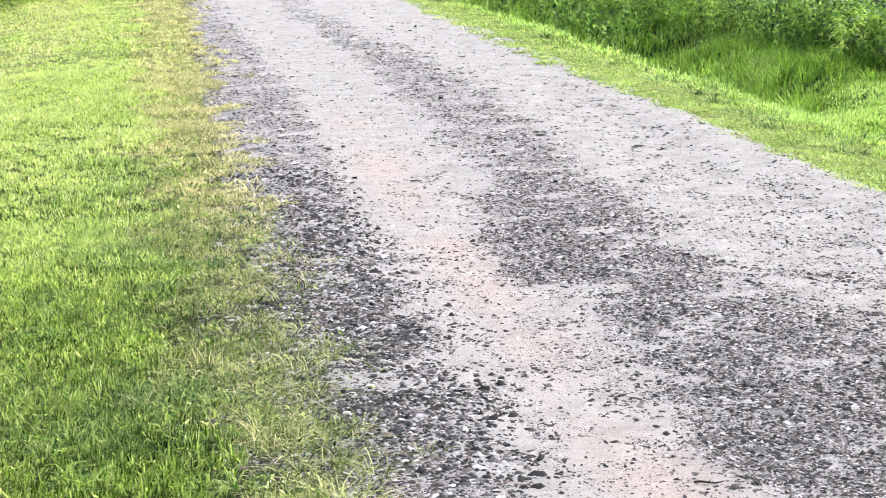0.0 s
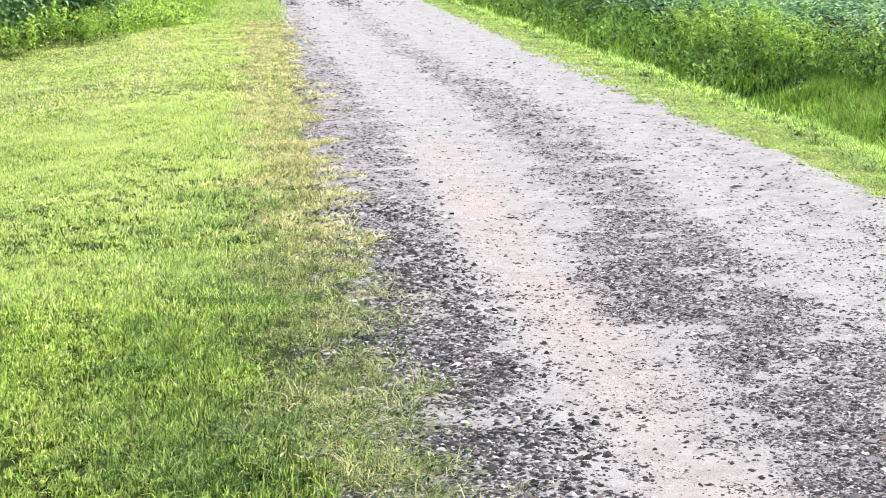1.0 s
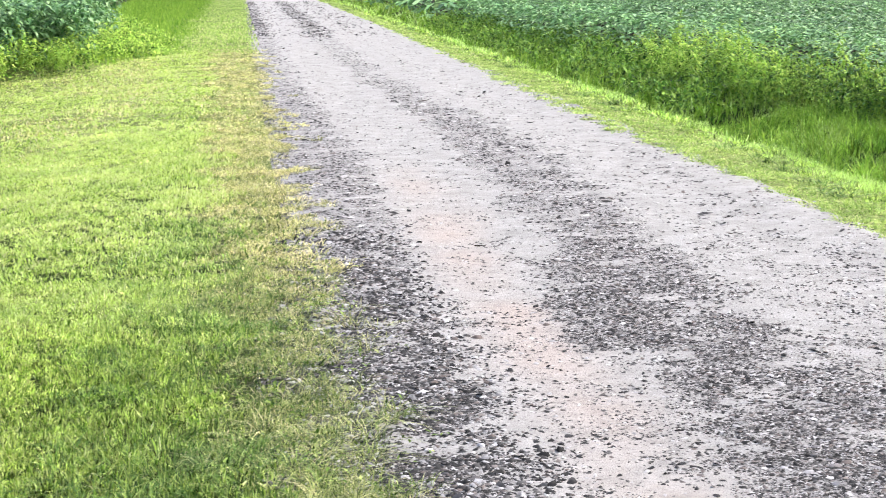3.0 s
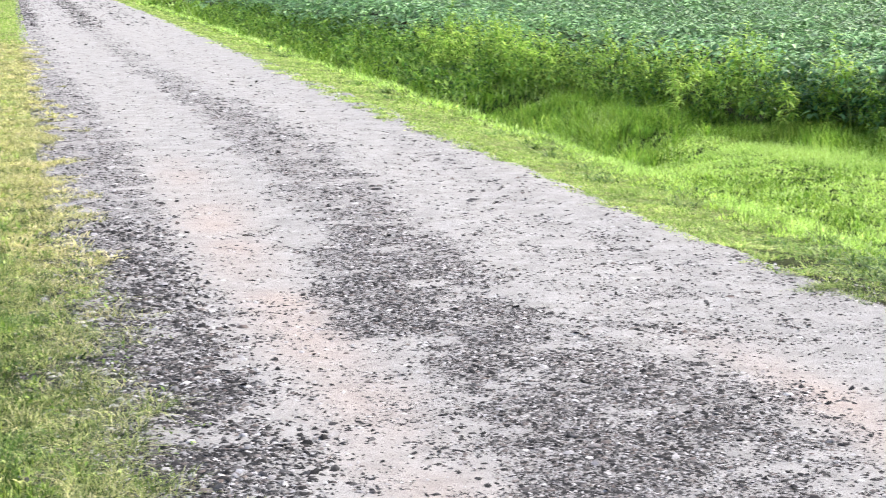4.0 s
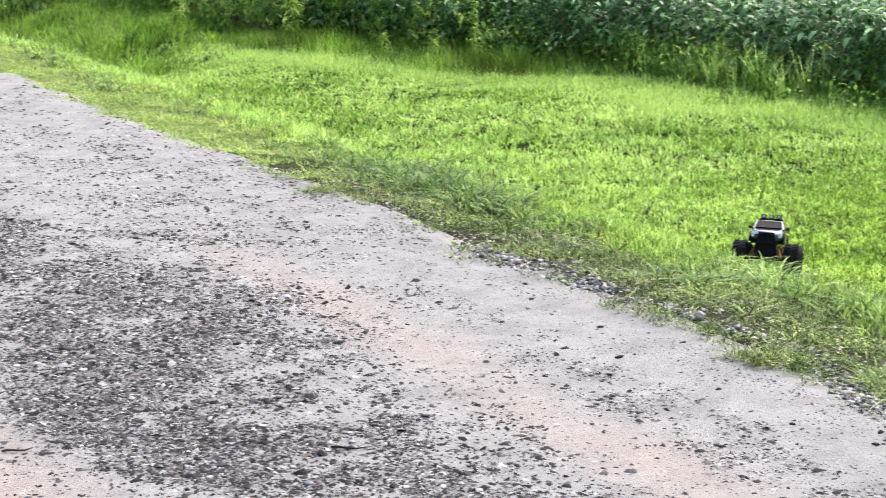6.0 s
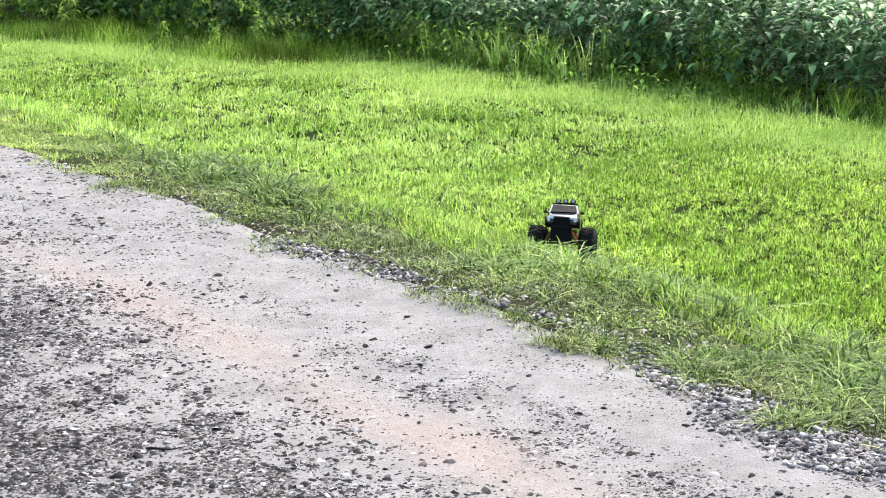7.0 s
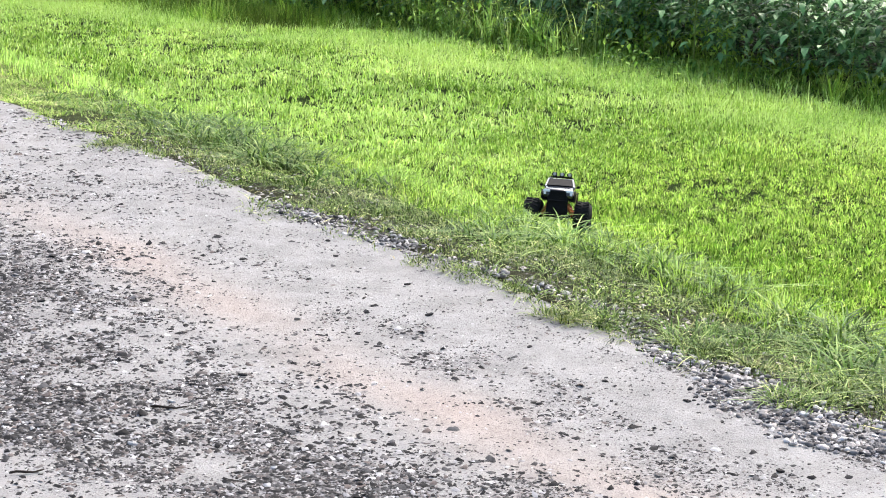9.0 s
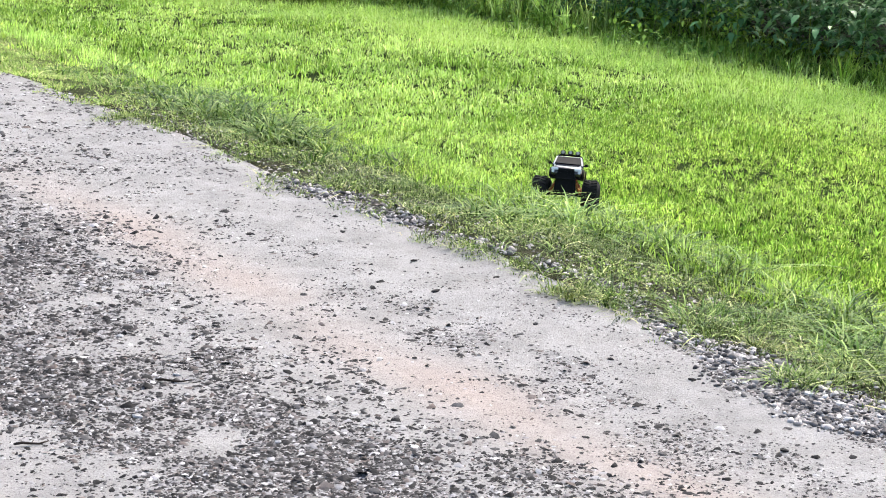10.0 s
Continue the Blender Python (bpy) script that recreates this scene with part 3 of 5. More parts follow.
    tufts("verge_tufts", px, py, 30, 0.05, 0.085, 0.0032 / thin_out ** 0.8, M_COARSE, "longer blue-green grass tufts beside the lawn", lean=1.3)
px, py = scatter(-5.5, -0.5, 14, 34, 900, lambda x, y: seen(x, y) * dry_mask(x, y) * (1 - hedge(x, y)))
blades("dry_grass", px, py, 0.05, 0.016, M_DRY, "cut straw-coloured grass on the lawn", lean=0.9)


def right_bank(x, y):
    edge = lane_edge(y) + 0.07 * wave(x, y, 0.3, 61) + 0.06 * wave(x, y, 0.11, 62)
    return smooth(edge - 0.03, edge + 0.1, x)


def mats(x, y):
    """Islands of low green on the stony verge; between them the stones lie bare."""
    mid, half = pebble_line(y)
    bare = smooth(1.5, 0.8, np.abs(x - mid) / np.maximum(half, 0.01)) * (half > 0.01)
    return right_bank(x, y) * smooth(-0.55, 0.0, wave(x, y, 0.28, 63) + 0.6 * wave(x, y, 0.1, 78) + 0.9 * smooth(3.6, 3.9, x) + 0.6 * smooth(7.5, 11, y) + 0.9 * spot_at(x, y, 3.5, 4.8, 0.2, 0.3) + 0.8 * smooth(4.0, 3.6, y) * smooth(3.5, 3.62, x)) * (1 - 0.9 * bare)


for y0, y1, per, each, h, w in ((2.6, 8, 1100, 9, 0.04, 0.0042), (8, 16, 420, 8, 0.045, 0.007), (16, 30, 200, 7, 0.055, 0.013), (30, 60, 75, 6, 0.065, 0.028), (60, 110, 24, 6, 0.09, 0.06)):
    thin_out = 6.0 / max(y0, 5)
    # low mats on the shoulder
    px, py, d, vigour, tone = clumps(3.0, 4.2, y0, y1, per * (1.9 if y0 < 8 else 1.45), each, 0.03 * (max(y0, 5) / 5) ** 0.6, lambda x, y: seen(x, y) * mats(x, y) * (0.25 + 0.75 * smooth(-0.5, 0.2, wave(x, y, 0.16, 8) + 0.9 * smooth(8, 11, y))) * smooth(4.25, 4.0, x))
    pale = RNG.random(len(px)) < smooth(6.8, 9.8, py + 0.5 * wave(px, py, 0.5, 43)) * (0.92 - 0.25 * smooth(3.8, 4.0, px) * smooth(12, 9, py))
    for which, mat, words in ((~pale, M_MAT, "low trampled verge grass with bare gaps"), (pale, M_MATTED, "pale matted grass on the lane's shoulder")):
        if which.any():
            blades("verge_grass", px[which], py[which], h * 0.6 * (vigour * (1 + 0.5 * wave(px, py, 0.22, 64)))[which], w * (0.75 + 0.2 * (mat is M_MATTED)), mat, words, lean=1.5, out_way=d[which], belly=0.8, tone=tone[which] * 0.35 if mat is M_MATTED else tone[which] - 0.1)
    px, py = scatter(3.1, 4.15, y0, y1, 90 * thin_out, lambda x, y: seen(x, y) * mats(x, y) * smooth(-0.2, 0.3, wave(x, y, 0.25, 70) + 0.4 * smooth(3.6, 3.9, x)))
    tufts("verge_tufts", px, py, 22, 0.045, 0.055, 0.004 / thin_out ** 0.8, M_MAT if y0 < 8 else M_MATTED, "small olive-green grass tufts on the stony verge", lean=1.7, droop=0.6)
    # coarse tufts before the crest, bent over each other
    px, py = scatter(3.65, 4.4, y0, y1, 150 * thin_out, lambda x, y: seen(x, y) * (1 - 0.93 * smooth(7.5, 10, y)) * smooth(3.7, 3.95, x + 0.1 * wave(x, y, 0.3, 65)) * smooth(4.42, 4.22, x) * (1 - spot_at(x, y, 4.5, 6.15, 0.5, 0.45)) * smooth(-0.45, 0.3, wave(x, y * 0.7, 0.4, 60)))
    tufts("bank_tufts", px, py, 28, 0.055, 0.11, 0.0066 / thin_out ** 0.6, M_COARSE, "coarse broad-bladed grass tufts on the bank", lean=1.7, droop=0.55)
    # soft bright grass on the crest and down the bank
    px, py, d, vigour, tone = clumps(3.95, 4.8, y0, y1, per * 1.1, each, 0.03 * (max(y0, 5) / 5) ** 0.6, lambda x, y: seen(x, y) * smooth(3.98, 4.2, x + 0.1 * wave(x, y, 0.3, 65)) * smooth(4.8, 4.5, x))
    soft = RNG.random(len(px)) < 0.5 * smooth(4.0, 4.2, px) * smooth(-0.6, 0.5, wave(px, py, 0.5, 56)) + 0.5 * smooth(7.5, 10, py) * smooth(4.05, 4.2, px) * smooth(4.55, 4.4, px)
    tall = 1.15 * h * vigour * (1 + 0.45 * smooth(8, 11, py) * smooth(4.12, 4.25, px) * smooth(4.5, 4.38, px)) * pressed(px, py) * (1 + 0.35 * wave(px, py, 0.3, 66)) * (0.75 + 0.25 * smooth(16, 8, py))
    blades("bank_grass", px[~soft], py[~soft], tall[~soft], w, M_LUSH, "longer green grass along the bank's crest", lean=0.8, out_way=d[~soft], belly=0.75, tone=tone[~soft])
    blades("bank_grass", px[soft], py[soft], tall[soft] * 1.15, w * 0.8, M_FEATHER, "soft bright green grass along the bank's crest", lean=0.7, out_way=d[soft], belly=0.75, tone=tone[soft])
for cx, cy, size, mat, words in ((3.50, 4.53, 1.0, M_MAT, "olive tuft hanging over the lane's edge"), (3.46, 4.62, 0.8, M_VERGE, "yellowing tuft hanging over the lane's edge"), (3.62, 4.23, 1.1, M_MAT, "green cushion of grass among the pebbles"),
                                 (3.80, 4.30, 1.2, M_COARSE, "coarse green tuft behind the pebbles"), (3.49, 3.66, 0.9, M_MAT, "pale green tuft among the pebbles"), (3.66, 3.98, 0.7, M_VERGE, "thin yellowing tuft among the pebbles"), (3.72, 3.77, 1.1, M_CREEP, "bright green cushion of low weeds on the verge")):
    px, py = cx + RNG.normal(0, 0.05 * size, 9), cy + RNG.normal(0, 0.05 * size, 9)
    tufts("verge_tufts", px, py, 34, 0.05 * size, 0.065 * size, 0.0036, mat, words, lean=1.4, droop=0.55)
for y0, y1, per, each, h, w in ((3.0, 9, 1500, 9, 0.037, 0.0062), (9, 19, 520, 8, 0.045, 0.0092)):
    px, py, d, vigour, tone = clumps(4.7, 10.5, y0, y1, per, each, 0.02 * (y0 / 4) ** 0.6, lambda x, y: seen(x, y) * (0.25 + 0.75 * smooth(-0.25, -0.8, x - field_edge(y))) * smooth(0.9, -0.6, y - 15.2 - 1.7 * (x - 4.6)) * (0.66 + 0.34 * smooth(-0.8, 0.2, wave(x, y, 0.14, 67) + 0.6 * wave(x, y, 0.06, 69))))
    near_field = smooth(-1.6, -0.1, px - field_edge(py))
    tone = tone * (1 - 0.4 * smooth(7, 10, py))
    tall = h * vigour * pressed(px, py) * (1 + 0.3 * wave(px, py, 0.5, 68) + 0.9 * near_field)
    rank = RNG.random(len(px)) < 0.45 * smooth(-0.1, 0.6, wave(px, py, 0.55, 34) + 0.5 * wave(px, py, 0.2, 33))
    soft = ~rank & (RNG.random(len(px)) < 0.7 * smooth(7.0, 9.5, py + 0.7 * wave(px, py, 0.8, 31)))
    blades("lawn_grass", px[soft], py[soft], tall[soft] * 1.1, w, M_FEATHER, "soft light green grass between bank and field", lean=0.85, out_way=d[soft], belly=0.85, tone=tone[soft])
    plain_grass = ~rank & ~soft
    blades("lawn_grass", px[plain_grass], py[plain_grass], tall[plain_grass], w, M_LUSH, "bright green mown grass between bank and field", lean=0.85, out_way=d[plain_grass], belly=0.85, tone=tone[plain_grass])
    blades("lawn_grass", px[rank], py[rank], tall[rank] * 1.25, w, M_TALL, "ranker green patches in the mown grass", lean=0.8, out_way=d[rank], belly=0.8, tone=tone[rank])


px, py = scatter(6.2, 10.5, 6, 17, 2800, lambda x, y: seen(x, y) * smooth(-2.3, -1.5, x - field_edge(y)) * smooth(-0.15 - 0.5 * smooth(11, 12.5, y), -0.6 - 0.6 * smooth(11, 12.5, y), x - field_edge(y)) * smooth(-0.7, 0.2, wave(x, y, 0.7, 74)))
blades("lawn_grass", px, py, 0.085, 0.0042, M_FEATHER, "taller feathery bright grass before the field", lean=0.9)


# ---------------------------------------------------------------- bean field


def leaflets(centres, size, yaw, pitch, wide=0.62, simple=False):
    """Folded, pointed oval leaflets: places and triangles."""
    n = len(centres)
    s = np.array([[0, 0, 0], [0.22, 0.44, 0.05], [0.22, -0.44, 0.05], [0.6, 0.40, 0.0], [0.6, -0.40, 0.0], [0.42, 0, 0.04], [1.0, 0, -0.26]])
    f = np.array([[0, 5, 1], [0, 2, 5], [1, 5, 3], [2, 4, 5], [3, 5, 6], [4, 6, 5]])
    if simple:
        s = np.array([[0, 0, 0], [0.42, 0.5, 0.05], [0.42, -0.5, 0.05], [1.0, 0, -0.10]])
        f = np.array([[0, 3, 1], [0, 2, 3]])
    V = np.repeat(s[None], n, 0)
    V[..., 1] *= wide
    V = V * size[:, None, None]
    cp, sp = np.cos(pitch)[:, None], np.sin(pitch)[:, None]
    x, y, z = V[..., 0] * cp + V[..., 2] * sp, V[..., 1], -V[..., 0] * sp + V[..., 2] * cp
    ca, sa = np.cos(yaw)[:, None], np.sin(yaw)[:, None]
    W = np.stack([x * ca - y * sa, x * sa + y * ca, z], -1) + centres[:, None]
    return W.reshape(-1, 3), (f[None] + (np.arange(n) * len(s))[:, None, None]).reshape(-1, 3)


def trifoliate(px, py, pz, size, simple=False, tilt=0.26):
    n = len(px)
    yaw = RNG.uniform(0, 6.283, n)
    yaw3 = (yaw[:, None] + np.array([0, 1.5, -1.5])).ravel()
    off = 0.18 * size.repeat(3)
    c = np.stack([px, py, pz], 1).repeat(3, 0) + np.stack([np.cos(yaw3) * off, np.sin(yaw3) * off, 0 * off], 1)
    return leaflets(c, size.repeat(3) * RNG.uniform(0.8, 1.15, 3 * n), yaw3 + RNG.normal(0, 0.2, 3 * n), RNG.normal(0.22 if tilt > 0.3 else 0.15, tilt, 3 * n), 0.52 if tilt > 0.3 else 0.47, simple)


def bean_top(x, y):
    return -0.28 + 0.74 + 0.09 * wave(x, y, 0.55, 71) + 0.05 * wave(x, y, 1.9, 72)


def beans(name, x0, x1, y0, y1, per, size, deep, label, inset=0.0, near=0.0, far=1e9, slope=9.0, simple=True, rows=(-1, 1e9)):
    px, py = scatter(x0, x1, y0, y1, per, lambda x, y: seen(x, y) * (x > field_edge(y) + inset + 0.12 * wave(x, y, 0.4, 73)) * (x * x + y * y < far) * (x * x + y * y > near) * (x < slope * y + 1.5) * (x - field_edge(y) >= rows[0]) * (x - field_edge(y) < rows[1]) * (1 - 0.3 * smooth(1.2, 2.5, x - field_edge(y))))
    into = px - field_edge(py)
    depth = np.where(into < 0.8, 0.66 * RNG.random(len(px)) ** 1.7, deep * RNG.random(len(px)) ** 1.3)
    pz = bean_top(px, py) - depth - 0.12 * smooth(0.4, 0.0, into) 
    v, f = trifoliate(px, py, np.maximum(pz, -0.24), size * RNG.uniform(0.75, 1.25, len(px)), simple, 0.2 if simple else 0.25)
    # tone lightens the front rows, making up for light their leaves miss
    tone = (0.3 * wave(px, py, 0.22, 39) + RNG.normal(0.12, 0.18, len(px)) - 0.15 * smooth(1.0, 2.5, into)).clip(-0.5, 0.6)
    return tagged(finish(name, fast_mesh(name, v, f, attrs={"tone": np.repeat(tone, len(v) // len(px))}), M_BEAN), label, "soybeans", kind="stuff")


beans("soybean_crop", 6.3, 13.5, 5, 20, 520, 0.077, 0.42, "dense dark green soybean plants at the field edge", far=410, simple=False, rows=(-1, 1.1))
beans("soybean_crop", 7.3, 15.5, 5, 20, 330, 0.089, 0.3, "dense green soybean tops behind the first rows", far=410, rows=(1.1, 1e9))
beans("soybean_crop", 6.0, 17, 13, 34, 180, 0.102, 0.15, "dense green soybean crop in the field", near=400, far=1250, slope=0.62)
beans("soybean_crop", 6.0, 28, 24, 60, 85, 0.15, 0.16, "far rows of green soybean crop", near=1250, far=3500, slope=0.46)
beans("soybean_crop", 6.0, 22, 56, 150, 6, 0.42, 0.2, "soybean crop reaching to the far distance", near=3400, slope=0.2)

# leaves that hang out over the side of the first rows, and the growth behind them
wy = RNG.uniform(6.5, 23, 2400)
fx = field_edge(wy) + RNG.normal(0.06, 0.12, 2400) + 0.1 * wave(wy, 0 * wy, 0.35, 30)
fz = -0.2 + 0.7 * RNG.random(2400) ** 0.8 + 0.06 * wave(wy, 0 * wy, 0.3, 29)
yaw = math.pi + 0.35 + RNG.normal(0, 1.0, 2400)
v, f = leaflets(np.stack([fx - 0.1 * smooth(0.45, 0.2, fz), wy, fz], 1), 0.10 * RNG.uniform(0.65, 1.25, 2400), yaw, RNG.normal(0.12, 0.26, 2400), 0.46)
# mean tone above zero brightens these upright leaves as if better lit
tagged(finish("soybean_crop", fast_mesh("soybean_crop", v, f, attrs={"tone": np.repeat(RNG.normal(0.2, 0.22, 2400), len(v) // 2400)}), M_BEAN), "broad dark soybean leaves hanging along the field edge", "soybeans", kind="stuff")
px, py = scatter(6.6, 13.5, 6, 20, 400, lambda x, y: seen(x, y) * smooth(0.0, 0.15, x - field_edge(y)) * smooth(2.4, 1.4, x - field_edge(y)))
v, f = trifoliate(px, py, np.maximum(bean_top(px, py) - 0.05 - 0.6 * RNG.random(len(px)), -0.22), 0.085 * RNG.uniform(0.75, 1.25, len(px)), True, 0.26)
tagged(finish("soybean_crop", fast_mesh("soybean_crop", v, f), M_BEAN), "dense lower leaves of the soybean rows", "soybeans", kind="stuff")

# ---------------------------------------------------------------- tall growth in the ditch and along the fields
for y0, y1, per, h, w in ((13.5, 24, 1300, 0.16, 0.0075), (24, 60, 240, 0.33, 0.026), (60, 110, 40, 0.36, 0.06)):
    px, py = scatter(4.75, 8.6, y0, y1, per, lambda x, y: seen(x, y) * (x < field_edge(y) + 0.3) * smooth(-0.8, 0.8, y - 15.2 - 1.7 * (x - 4.6) + 0.8 * wave(x, y, 1.1, 81)) * (0.7 + 0.6 * wave(x, y, 0.4, 82)))
    light = RNG.random(len(px)) < 0.75 * smooth(-0.4, 0.5, wave(px, py, 0.6, 80) + 0.5 * smooth(20, 16, py))
    tall = h * (0.35 + 0.65 * smooth(-0.6, 3.2, py - 15.2 - 1.7 * (px - 4.6))) * (1 + 0.45 * wave(px, py, 0.8, 83) + 0.45 * wave(px, py, 0.2, 76))
    # last term paints the ditch's shade into blades at the bank's foot
    tone = (0.45 * wave(px, py, 0.16, 27) + 0.35 * wave(px, py, 0.5, 26) + RNG.normal(0, 0.12, len(px)) - 0.2 * smooth(5.5, 4.9, px)).clip(-0.65, 0.4)
    blades("tall_grass", px[~light], py[~light], tall[~light], w, M_TALL, "tall uncut green grass in the roadside ditch", lean=0.7, tone=tone[~light])
    blades("tall_grass", px[light], py[light], tall[light] * 0.85, w, M_FEATHER, "bright soft uncut grass in the roadside ditch", lean=0.8, tone=tone[light])
px, py = scatter(4.7, 8.4, 13.5, 23, 34, lambda x, y: seen(x, y) * (x < field_edge(y) - 0.1) * smooth(-0.8, 0.8, y - 15.2 - 1.7 * (x - 4.6) + 0.8 * wave(x, y, 1.1, 81)))
tufts("tall_grass", px, py, 20, 0.07, 0.24, 0.0085, M_TALL, "uncut grass tufts in the roadside ditch", lean=0.7, droop=0.5)
px, py = scatter(5.5, 11.5, 5, 19, 2000, lambda x, y: seen(x, y) * smooth(-0.7 - 0.7 * smooth(12.5, 14.5, y), -0.25 - 0.55 * smooth(12.5, 14.5, y), x - field_edge(y) + 0.25 * wave(x, y, 0.7, 84)) * smooth(0.4, 0.0, x - field_edge(y)) * (0.5 + 0.35 * smooth(11.5, 13.5, y) + 0.5 * wave(x, y, 0.5, 85)))
light = RNG.random(len(px)) < 0.3 * smooth(-0.3, 0.4, wave(px, py, 0.5, 44)) * smooth(9, 12, py)
tall = (0.12 + 0.07 * smooth(9.5, 14, py)) * (1 + 0.5 * wave(px, py, 0.6, 86) + 0.25 * wave(px, py, 0.15, 6))
# constant offset darkens this grass, imitating the shade of the bean rows
tone = (0.4 * wave(px, py, 0.18, 5) + 0.3 * wave(px, py, 0.6, 4) + RNG.normal(0, 0.12, len(px)) - 0.25).clip(-0.75, 0.3)
blades("tall_grass", px[~light], py[~light], tall[~light], 0.007, M_TALL, "uncut grass standing in front of the bean rows", lean=0.6, tone=tone[~light])
blades("tall_grass", px[light], py[light], tall[light] * 1.2, 0.007, M_WEED, "bright tall grass standing in front of the bean rows", lean=0.6, tone=tone[light])


px, py = scatter(8.6, 9.6, 11.6, 14.2, 26, lambda x, y: smooth(-0.75, -0.3, x - field_edge(y)) * smooth(0.2, -0.1, x - field_edge(y)))
tufts("tall_grass", px, py, 26, 0.06, 0.36, 0.007, M_FEATHER, "tall bright grass tufts standing before the bean rows", lean=0.5, droop=0.35)
px, py = scatter(7.6, 10.4, 8.5, 15.5, 26, lambda x, y: seen(x, y) * smooth(-0.8, -0.35, x - field_edge(y)) * smooth(0.1, -0.1, x - field_edge(y)) * smooth(-0.3, 0.3, wave(x, y, 0.6, 25)))
tufts("tall_grass", px, py, 22, 0.06, 0.24, 0.007, M_TALL, "uncut green grass tufts along the bean rows", lean=0.6, droop=0.45)


px, py = scatter(6.6, 10.6, 7.5, 17, 12, lambda x, y: seen(x, y) * smooth(-1.5, -0.9, x - field_edge(y)) * smooth(-0.1, -0.4, x - field_edge(y)))
tufts("tall_grass", px, py, 5, 0.05, 0.18, 0.0034, M_FEATHER, "thin pale flowering grass stalks before the field", lean=0.55, droop=0.5)


def undergrowth(name, px, py, low, high, size, mat, label, simple=True):
    """Leafy low growth: pointed leaves at all heights."""
    pz = terrain(px, py) + low + (high - low) * RNG.random(len(px)) ** 0.8
    n = len(px)
    v, f = leaflets(np.stack([px, py, pz], 1), size * RNG.uniform(0.6, 1.3, n), RNG.uniform(0, 6.283, n), RNG.normal(0.15, 0.6, n), 0.42, simple)
    tone = (0.5 * wave(px, py, 0.13, 15) + 0.35 * wave(px, py, 0.4, 14) + RNG.normal(0, 0.1, n)).clip(-0.7, 0.45)
    return tagged(finish(name, fast_mesh(name, v, f, attrs={"tone": np.repeat(tone, len(v) // n)}), mat), label, "weeds", kind="stuff")


px, py = scatter(5.4, 11, 8, 26, 1250, lambda x, y: seen(x, y) * smooth(-0.9, -0.25, x - field_edge(y) + 0.4 * wave(x, y, 0.6, 87)) * smooth(0.25, 0, x - field_edge(y)) * (0.1 + 0.3 * smooth(9.5, 11.5, y) + 0.15 * smooth(12, 13.5, y) + 0.45 * smooth(15, 17, y)) * smooth(-0.6, 0.3, wave(x, y, 0.45, 88)))
undergrowth("undergrowth", px, py, 0.02, (0.14 + 0.2 * smooth(10, 12, py) + 0.16 * smooth(13, 17, py)) * (1 + 0.6 * wave(px, py, 0.45, 89)), 0.062, M_UNDER, "leafy green weeds in front of the soybeans")
px, py = scatter(7.5, 10.2, 9.6, 16, 900, lambda x, y: seen(x, y) * smooth(-0.65, -0.2, x - field_edge(y) + 0.3 * wave(x, y, 0.5, 87)) * smooth(0.1, -0.05, x - field_edge(y)) * smooth(9.6, 10.8, y) * smooth(-0.35, 0.35, wave(x, y, 0.35, 19)))
undergrowth("undergrowth", px, py, 0.03, 0.38 * (1 + 0.5 * wave(px, py, 0.3, 18)), 0.05, M_WEED, "light green leafy weeds at the foot of the soybeans")
px, py = scatter(5.4, 9, 14.5, 30, 700, lambda x, y: seen(x, y) * smooth(-0.9, -0.4, x - field_edge(y)) * smooth(0.35, 0.05, x - field_edge(y)) * smooth(0.0, 0.35, wave(x, y, 0.5, 75) + 0.3 * smooth(16, 20, y)) * smooth(14.5, 16.5, y))
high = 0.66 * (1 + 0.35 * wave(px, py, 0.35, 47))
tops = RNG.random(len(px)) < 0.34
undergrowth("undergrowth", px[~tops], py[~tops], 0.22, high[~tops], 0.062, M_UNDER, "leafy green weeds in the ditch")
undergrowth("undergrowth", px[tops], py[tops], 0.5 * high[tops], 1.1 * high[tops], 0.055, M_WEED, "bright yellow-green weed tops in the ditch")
px, py = scatter(5.6, 7.2, 24, 60, 330, lambda x, y: seen(x, y) * smooth(-0.8, 0.2, wave(x, y, 0.8, 90)))
undergrowth("undergrowth", px, py, 0.05, 0.5 * (1 + 0.4 * wave(px, py, 0.9, 91)), 0.11, M_UNDER, "leafy green weeds along the far ditch")
px, py = scatter(-6, -0.8, 23.5, 42, 1000, lambda x, y: seen(x, y) * hedge(x, y) * np.maximum(smooth(2.4, 1.4, y - hedge_front(x)), smooth(-2.9, -2.2, x)) * smooth(-0.4, -2.0, x + 0.06 * (y - 31)) * (0.7 + 0.5 * wave(x, y, 0.7, 92)))
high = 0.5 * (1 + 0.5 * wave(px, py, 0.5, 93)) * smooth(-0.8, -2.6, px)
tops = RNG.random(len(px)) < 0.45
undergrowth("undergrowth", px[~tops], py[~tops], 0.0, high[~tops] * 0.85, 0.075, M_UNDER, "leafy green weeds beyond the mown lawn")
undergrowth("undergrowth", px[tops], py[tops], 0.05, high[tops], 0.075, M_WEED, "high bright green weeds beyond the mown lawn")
px, py = scatter(-4.4, -0.4, 30, 95, 110, lambda x, y: hedge(x, y) * smooth(-0.4, -1.5, x + 0.3 * wave(x, y, 1.3, 42)))
blades("tall_grass", px, py, 0.22 * smooth(-0.4, -2.2, px) * (1 + 0.5 * wave(px, py, 0.7, 94)), 0.02, M_TALL, "uncut grass along the lane beyond the lawn", lean=0.45)
px, py = scatter(-1.4, 0.35, 34, 95, 170, lambda x, y: left_lawn(x, y) * np.ones_like(x))
